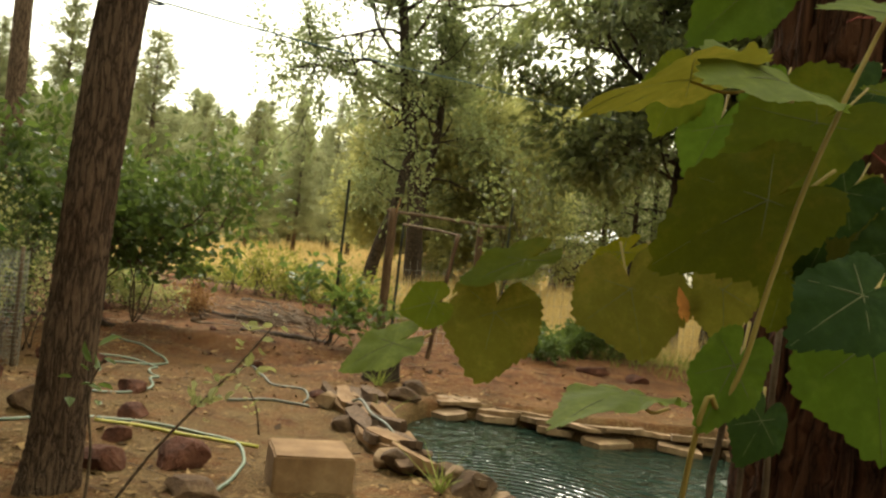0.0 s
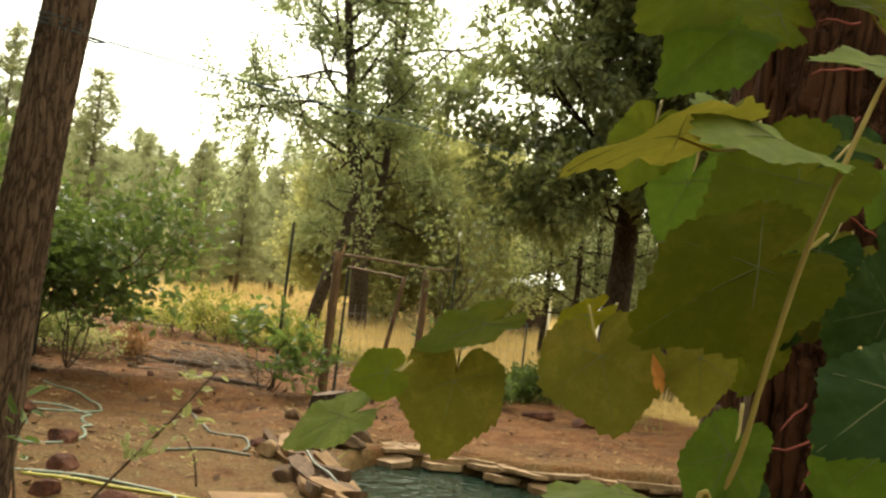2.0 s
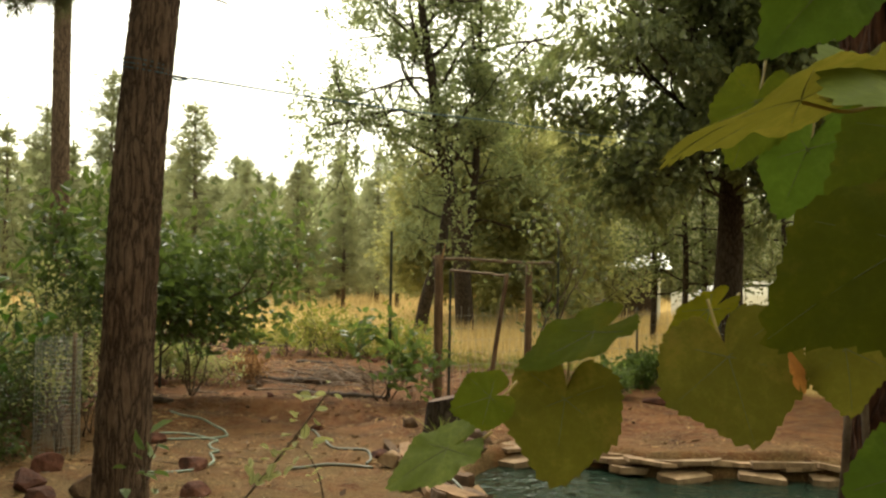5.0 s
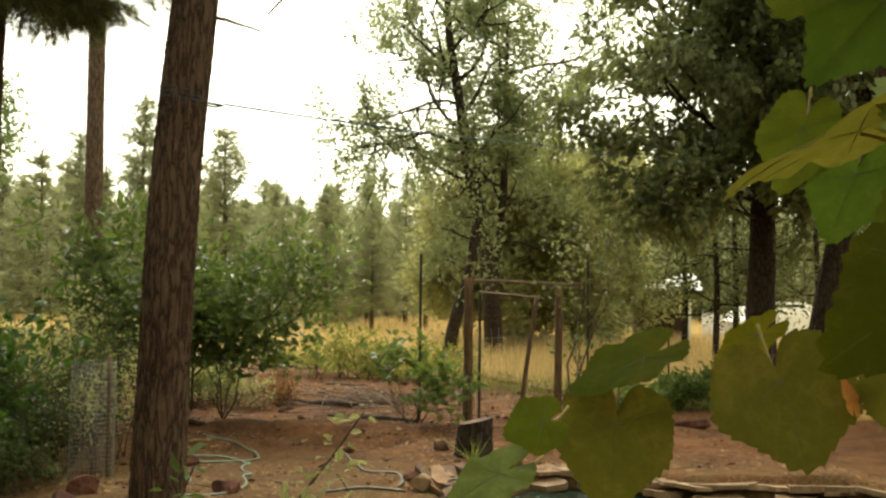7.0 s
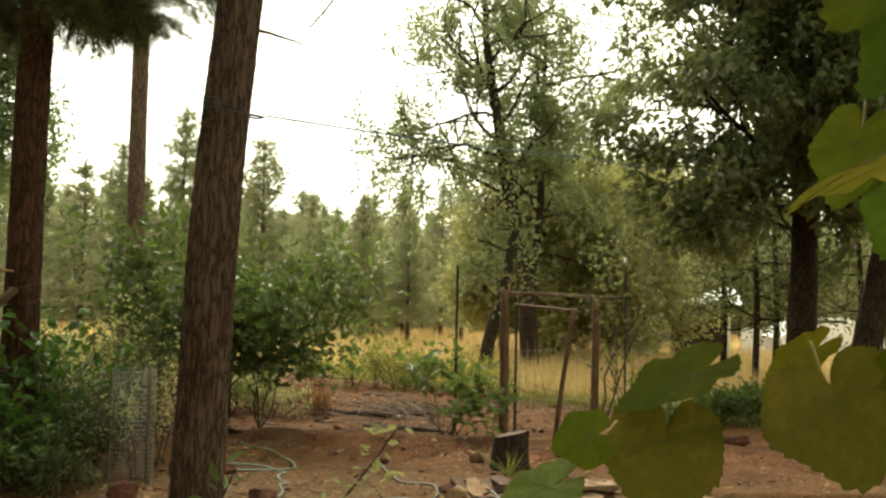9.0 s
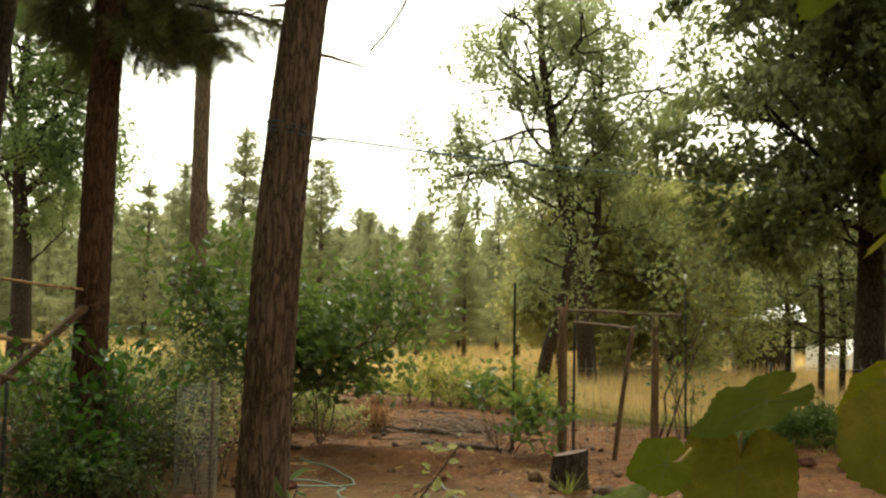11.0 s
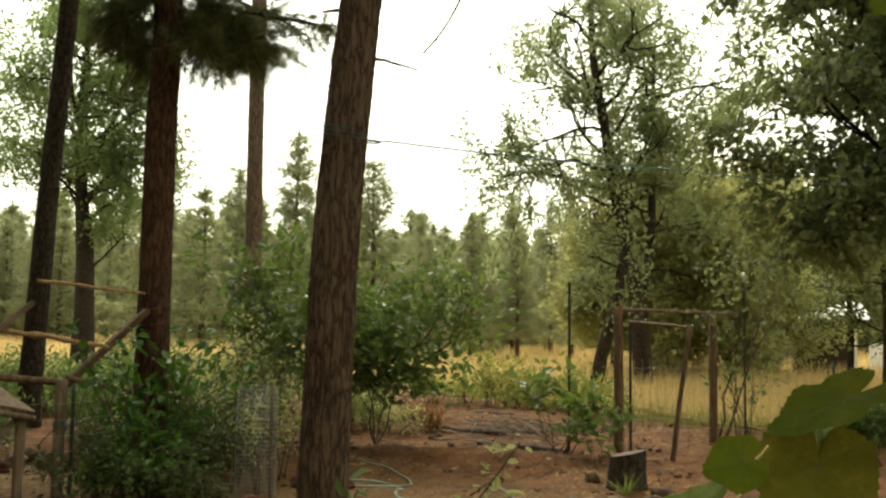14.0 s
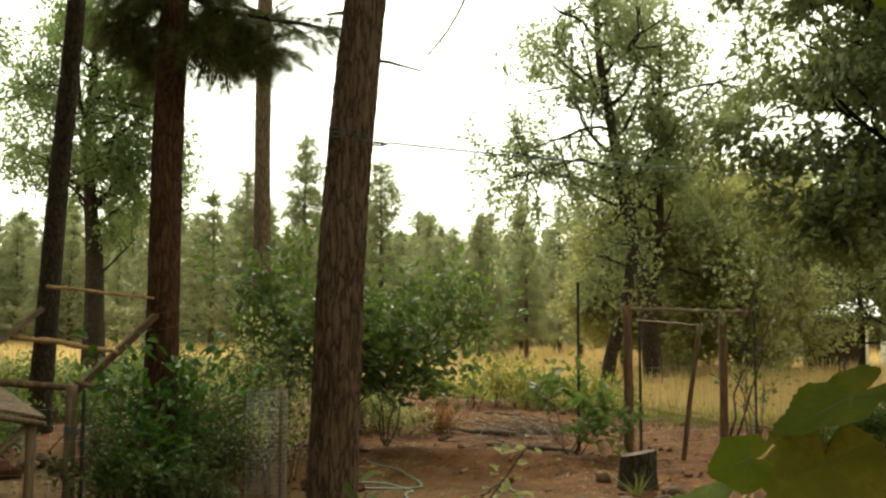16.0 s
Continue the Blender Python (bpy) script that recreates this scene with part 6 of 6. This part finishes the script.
def far_things():
    shed()
    vehicle(8.9, 34.5, 12, white_paint, "white car parked beside the open shed")
    far_house(-40.0, 76.0, 20, 3.2, 2.4, 2.2, white_paint, roof_mat, "small white trailer house beyond the field")
    far_house(-38.3, 74.0, 10, 2.6, 2.4, 1.3, red_paint, roof_mat, "low red shed beyond the field")
    vehicle(-36.0, 74.0, 10, white_paint, "white vehicle parked far beyond the field")
    vehicle(-60.0, 68.0, 10, yellow_paint, "yellow vehicle parked far beyond the field")
    vehicle(-57.5, 66.0, 10, white_paint, "white vehicle parked beside a yellow one")
    far_house(-17.0, 80.0, 0, 9.0, 4.0, 2.3, white_paint, roof_mat, "long pale house behind the far pines")
    far_house(2.7, 46.0, 12, 2.6, 3.0, 1.5, grey_paint, white_paint, "grey house with a pale gable beyond the field")
    vehicle(-10.0, 72.0, 5, white_paint, "white vehicle parked behind the far pines")


# ---- the vine ----
def leaf_outline(n=176):
    """A broad toothed vine leaf: foot at the origin, tip at y = 1."""
    t = np.linspace(-math.pi, math.pi, n, endpoint=False)
    r = 0.60 + 0.10 * np.cos(t) + 0.09 * np.exp(-((t / 0.34) ** 2)) * 2.0
    for c, h, w in ((1.12, 0.07, 0.30), (-1.12, 0.07, 0.30), (2.15, 0.06, 0.32), (-2.15, 0.06, 0.32)):
        r = r + h * np.exp(-(((t - c) / w) ** 2))
    r = r * (1 - 0.72 * np.exp(-(((np.abs(t) - math.pi) / 0.24) ** 2)))
    teeth = 1 + (0.026 + 0.016 * np.sin(5 * t + 1) * np.sin(11 * t)) * (((np.arange(n) % 5) / 4.0) - 0.5) * 2 * (np.abs(t) < 2.8)
    r = r * teeth
    return np.sin(t) * r, np.cos(t) * r


OX, OY = leaf_outline()
OYS = 1.0 / OY.max()


def blade_mesh(length, wide, seed, material):
    """The blade of one leaf: rings of corners round the foot, cupped, folded along its midrib and waved at the rim."""
    rng = np.random.default_rng(seed)
    n = len(OX)
    cup, fold, curl = rng.uniform(-0.16, 0.1), rng.uniform(0.02, 0.14), rng.uniform(0.1, 0.3)
    ph = rng.uniform(0, 6.28, 3)
    jx = 1 + 0.05 * np.sin(3 * np.linspace(0, 6.28, n) + ph[0])
    verts = [(0, 0, 0)]
    for s in (0.18, 0.4, 0.62, 0.82, 1.0):
        x, y = OX * 0.74 * s * wide * OYS * jx, OY * s * OYS
        a = np.arctan2(x, y)
        z = fold * np.abs(x) * 0.7 + cup * (x * x + y * y) - curl * np.clip(y, 0, 2) ** 2 * 0.5
        z = z + 0.022 * s ** 3 * np.sin(7 * a + ph[1] + 2 * s) + 0.012 * s ** 2 * np.sin(11 * a + ph[2] - 5 * s) + 0.012 * np.sin(9 * x + ph[0]) * np.sin(8 * y + ph[1])
        z = z - 0.006 * s * np.exp(-((np.abs(a) % 1.1) / 0.12) ** 2)
        verts += list(zip(x * length, y * length, z * length))
    faces = [(0, 1 + k, 1 + (k + 1) % n) for k in range(n)]
    for i in range(4):
        faces += [(1 + i * n + k, 1 + (i + 1) * n + k, 1 + (i + 1) * n + (k + 1) % n, 1 + i * n + (k + 1) % n) for k in range(n)]
    me = mesh_of("blade", verts, faces, material)

    def lift(x, y):
        a = math.atan2(x, y)
        return fold * abs(x) * 0.7 + cup * (x * x + y * y) - curl * max(y, 0) ** 2 * 0.5

    ribs = []
    for ang, reach in ((0, 0.95), (1.05, 0.66), (-1.05, 0.66), (2.05, 0.5), (-2.05, 0.5)):
        p = []
        for q in np.linspace(0.0, reach, 7):
            x, y = 0.74 * math.sin(ang) * q * wide, math.cos(ang) * q
            p.append((x * length, y * length, (lift(x, y) - 0.004 * (q / reach)) * length))
        ribs.append(tube(p, np.linspace(0.0005, 0.0002, 7), 5, cap=False))
    return me, mesh_of("vein_net", *joined(ribs), vein_mat)


vine = thing("grape_vine", "grape vine with broad green and yellowing leaves climbing a bark trunk", "vine")
VINE_STEM = smooth_path([(1.026, 0.12, 2.0), (0.966, 0.050, 1.811), (0.951, 0.050, 1.763), (0.935, 0.050, 1.717), (0.914, 0.050, 1.650), (0.899, 0.050, 1.586), (0.892, 0.050, 1.552), (0.884, 0.050, 1.509), (0.871, 0.050, 1.470), (0.852, 0.050, 1.430), (0.842, 0.14, 0.9), (0.892, 0.4, 0.4), (0.95, 0.75, 0.0)], 6)
leaf_count = [0]


def vine_leaf(m, length, wide, material):
    """One leaf at the pose m (foot of the blade), with its veins and a stalk that runs back to the nearest stem."""
    leaf_count[0] += 1
    blade, vein = blade_mesh(length * 0.76, wide, 500 + leaf_count[0], material)
    leaf = part("leaf", blade, vine)
    m = m @ Matrix.Translation((0, length * 0.2, 0))
    leaf.matrix_basis = m
    tagged(part("vein_net", vein, leaf), kind="stuff")
    foot = np.array(m.translation)
    ahead, above = np.array(m.col[1][:3]), np.array(m.col[2][:3])
    p = smooth_path([foot - above * 0.002, foot - ahead * 0.2 * length - above * 0.012, foot - ahead * 0.42 * length - above * 0.02 + [0, 0.01, 0.01]], 5)
    part("stalk", mesh_of("stalk", *tube(p, np.linspace(0.0011, 0.0015, len(p)), 6), stem_mat), vine)


def hung_leaf(rear, tip, face, wide, material):
    """A leaf that reaches from its rear to its tip, its upper side turned towards face."""
    y = Vector(tip) - Vector(rear)
    length = y.length / 0.96
    y.normalize()
    x = y.cross(Vector(face)).normalized()
    z = x.cross(y)
    vine_leaf(Matrix(((x[0], y[0], z[0], rear[0]), (x[1], y[1], z[1], rear[1]), (x[2], y[2], z[2], rear[2]), (0, 0, 0, 1))), length, wide, material)


def vine_and_trunk():
    t = thing("tree", "thick red-brown shaggy bark trunk with the vine on it", "tree", (1.47, 1.0, gz(1.47, 1.0) - 0.05))
    part("trunk", trunk_mesh([(0, 0, 0), (0.0, 0, 0.7), (-0.03, 0, 1.5), (-0.05, 0, 2.2), (-0.07, 0, 3.5), (-0.08, 0, 5.0)], [0.34, 0.28, 0.265, 0.26, 0.25, 0.22], vine_bark, 90, 34, 0.014, 5, 240), t)
    shag = np.random.default_rng(16)
    for k in range(30):
        a, z, L = shag.uniform(3.3, 5.2), shag.uniform(0.2, 2.6), shag.uniform(0.25, 0.7)
        r = 0.272 - 0.012 * z
        strip = [((r + 0.012 * math.sin(3.1 * q) ** 2) * math.cos(a + 0.05 * q) - 0.025 * (z + L * q), (r + 0.012 * math.sin(3.1 * q) ** 2) * math.sin(a + 0.05 * q), z + L * q) for q in np.linspace(0, 1, 8)]
        part("bark_strip", mesh_of("bark_strip", *tube(strip, [0.004, 0.009, 0.012, 0.013, 0.013, 0.011, 0.008, 0.003], 7, 0.15, True, k), vine_bark), t)
    part("stem", mesh_of("stem", *tube(VINE_STEM, np.linspace(0.0017, 0.0024, len(VINE_STEM)), 8, 0.08), stem_mat), vine, "yellow-brown climbing stem")
    rng = np.random.default_rng(15)
    for k, (a, b) in enumerate((((1.08, 0.75, 1.47), (1.08, 0.8, -0.02)), ((1.105, 0.77, 1.47), (1.11, 0.8, -0.02)), ((1.13, 0.72, 1.5), (1.15, 0.74, -0.02)))):
        part("old_stem", mesh_of("old_stem", *tube(bent(a, b, 14, 0.05, rng), np.linspace(0.005, 0.007, 14), 7), twig_mat), vine, "dark old stem")
    # dried scraps that hang on the vine
    for k, (x, y, z, s) in enumerate(((0.898, 0.335, 1.531, 0.028), (1.061, 0.54, 1.614, 0.034), (1.1, 0.56, 1.66, 0.026))):
        me, _ = blade_mesh(s, 0.8, 700 + k, petal_mat)
        o = part("dried_leaf", me, vine, "curled orange dried leaf")
        o.matrix_basis = pose(x, y, z, 70, 15 + 30 * k, 40 + 50 * k)
    for k in range(10):
        z = rng.uniform(1.3, 2.2)
        x, y = 1.26 + rng.uniform(-0.03, 0.12), 0.78 + rng.uniform(-0.03, 0.03)
        part("tendril", mesh_of("tendril", *tube(bent((x, y, z), (x - rng.uniform(0.03, 0.14), y - rng.uniform(0.02, 0.12), z + rng.uniform(-0.12, 0.06)), 8, 0.2, rng), np.linspace(0.0025, 0.0012, 8), 5), moss_tip), vine, "dead reddish tendril")


hung_leaf((0.742, 0.400, 1.573), (0.649, 0.377, 1.525), (-0.33, -0.43, 0.84), 1.00, leaf_olive)
hung_leaf((0.636, 0.340, 1.508), (0.586, 0.340, 1.492), (-0.09, -0.96, 0.27), 1.25, leaf_olive)
hung_leaf((0.601, 0.360, 1.461), (0.523, 0.350, 1.420), (-0.32, -0.58, 0.75), 0.95, leaf_sheen)
hung_leaf((0.698, 0.390, 1.520), (0.684, 0.360, 1.419), (0, -1, 0.25), 1.30, leaf_worn)
hung_leaf((0.836, 0.360, 1.567), (0.863, 0.340, 1.465), (0, -1, 0.2), 1.50, leaf_worn)
hung_leaf((0.934, 0.120, 1.657), (0.812, 0.130, 1.581), (0.1, -0.75, 0.65), 1.05, leaf_shade)
hung_leaf((0.841, 0.060, 1.726), (0.723, -0.013, 1.695), (-0.35, 0.17, 0.92), 0.95, leaf_worn)
hung_leaf((0.886, 0.420, 1.811), (0.857, 0.420, 1.725), (0, -0.8, 0.5), 1.00, leaf_olive)
hung_leaf((0.899, 0.060, 1.727), (0.813, -0.050, 1.714), (0.32, -0.35, 0.88), 0.90, leaf_sheen)
hung_leaf((0.936, 0.420, 1.764), (0.902, 0.420, 1.675), (0, -0.9, 0.3), 1.00, leaf_fresh)
hung_leaf((1.017, 0.270, 1.757), (0.893, 0.260, 1.658), (0, -0.85, 0.5), 0.95, leaf_olive)
hung_leaf((0.972, 0.400, 1.932), (0.876, 0.400, 1.837), (0, -0.8, 0.55), 1.00, leaf_fresh)
hung_leaf((1.036, 0.120, 1.799), (0.922, 0.090, 1.812), (0.22, -0.46, 0.86), 0.90, leaf_sheen)
hung_leaf((0.940, 0.400, 1.994), (0.847, 0.400, 1.900), (0, -0.8, 0.55), 1.10, leaf_olive)
hung_leaf((0.818, 0.400, 2.025), (0.754, 0.400, 1.953), (0, -0.7, 0.7), 1.00, leaf_olive)
hung_leaf((1.017, 0.450, 1.980), (0.963, 0.450, 1.893), (0, -0.8, 0.5), 1.00, leaf_shade)
hung_leaf((1.028, 0.500, 1.821), (0.988, 0.500, 1.739), (0, -0.9, 0.3), 1.10, leaf_fresh)
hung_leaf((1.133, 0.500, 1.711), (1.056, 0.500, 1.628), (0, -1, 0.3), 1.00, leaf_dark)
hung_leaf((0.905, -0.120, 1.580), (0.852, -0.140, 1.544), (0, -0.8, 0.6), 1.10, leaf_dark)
hung_leaf((0.915, -0.080, 1.564), (0.933, -0.100, 1.471), (0, -1, 0.15), 1.25, leaf_fresh)
hung_leaf((0.885, 0.060, 1.520), (0.853, 0.040, 1.452), (-0.3, -0.9, 0.2), 0.85, leaf_fresh)
hung_leaf((0.813, 0.020, 1.479), (0.731, -0.076, 1.492), (0.06, 0.08, 0.99), 0.60, leaf_sheen)
hung_leaf((0.932, 0.330, 1.574), (0.947, 0.330, 1.494), (0, -1, 0.2), 1.10, leaf_worn)
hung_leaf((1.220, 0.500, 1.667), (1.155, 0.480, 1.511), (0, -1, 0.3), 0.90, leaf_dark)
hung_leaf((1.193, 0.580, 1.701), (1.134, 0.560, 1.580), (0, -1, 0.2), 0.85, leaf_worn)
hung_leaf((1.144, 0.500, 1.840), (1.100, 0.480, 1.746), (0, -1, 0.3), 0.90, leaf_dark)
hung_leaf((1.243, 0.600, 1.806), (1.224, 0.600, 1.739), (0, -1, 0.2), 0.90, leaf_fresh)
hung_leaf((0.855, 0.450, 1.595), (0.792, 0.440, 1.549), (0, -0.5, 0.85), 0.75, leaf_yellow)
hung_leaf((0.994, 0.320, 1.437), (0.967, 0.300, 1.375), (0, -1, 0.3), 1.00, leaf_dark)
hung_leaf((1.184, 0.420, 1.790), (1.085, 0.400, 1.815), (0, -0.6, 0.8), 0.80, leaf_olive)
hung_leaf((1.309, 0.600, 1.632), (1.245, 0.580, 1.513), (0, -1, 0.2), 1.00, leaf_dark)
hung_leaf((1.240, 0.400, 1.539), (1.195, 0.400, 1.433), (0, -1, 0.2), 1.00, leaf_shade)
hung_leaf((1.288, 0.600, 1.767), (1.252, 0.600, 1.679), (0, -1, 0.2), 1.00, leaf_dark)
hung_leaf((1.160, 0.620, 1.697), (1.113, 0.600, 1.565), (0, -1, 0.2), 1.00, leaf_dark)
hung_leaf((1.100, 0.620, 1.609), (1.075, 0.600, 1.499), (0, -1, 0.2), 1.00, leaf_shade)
hung_leaf((1.221, 0.500, 1.975), (1.126, 0.450, 2.024), (0, -1, 0.2), 1.00, leaf_olive)
hung_leaf((0.947, 0.200, 1.860), (0.872, 0.200, 1.895), (0, -0.8, 0.5), 1.00, leaf_olive)
hung_leaf((1.026, 0.200, 1.878), (0.948, 0.200, 1.902), (0, -0.6, 0.8), 1.00, leaf_shade)

vine_and_trunk()
shrubs()
spiky_tufts()
pond_stones()
yard_rocks()
sawn_block()
stump()
hoses()
gate_frame()
fences()
blue_cord()
brush_fence()
boards_and_brush()
far_things()
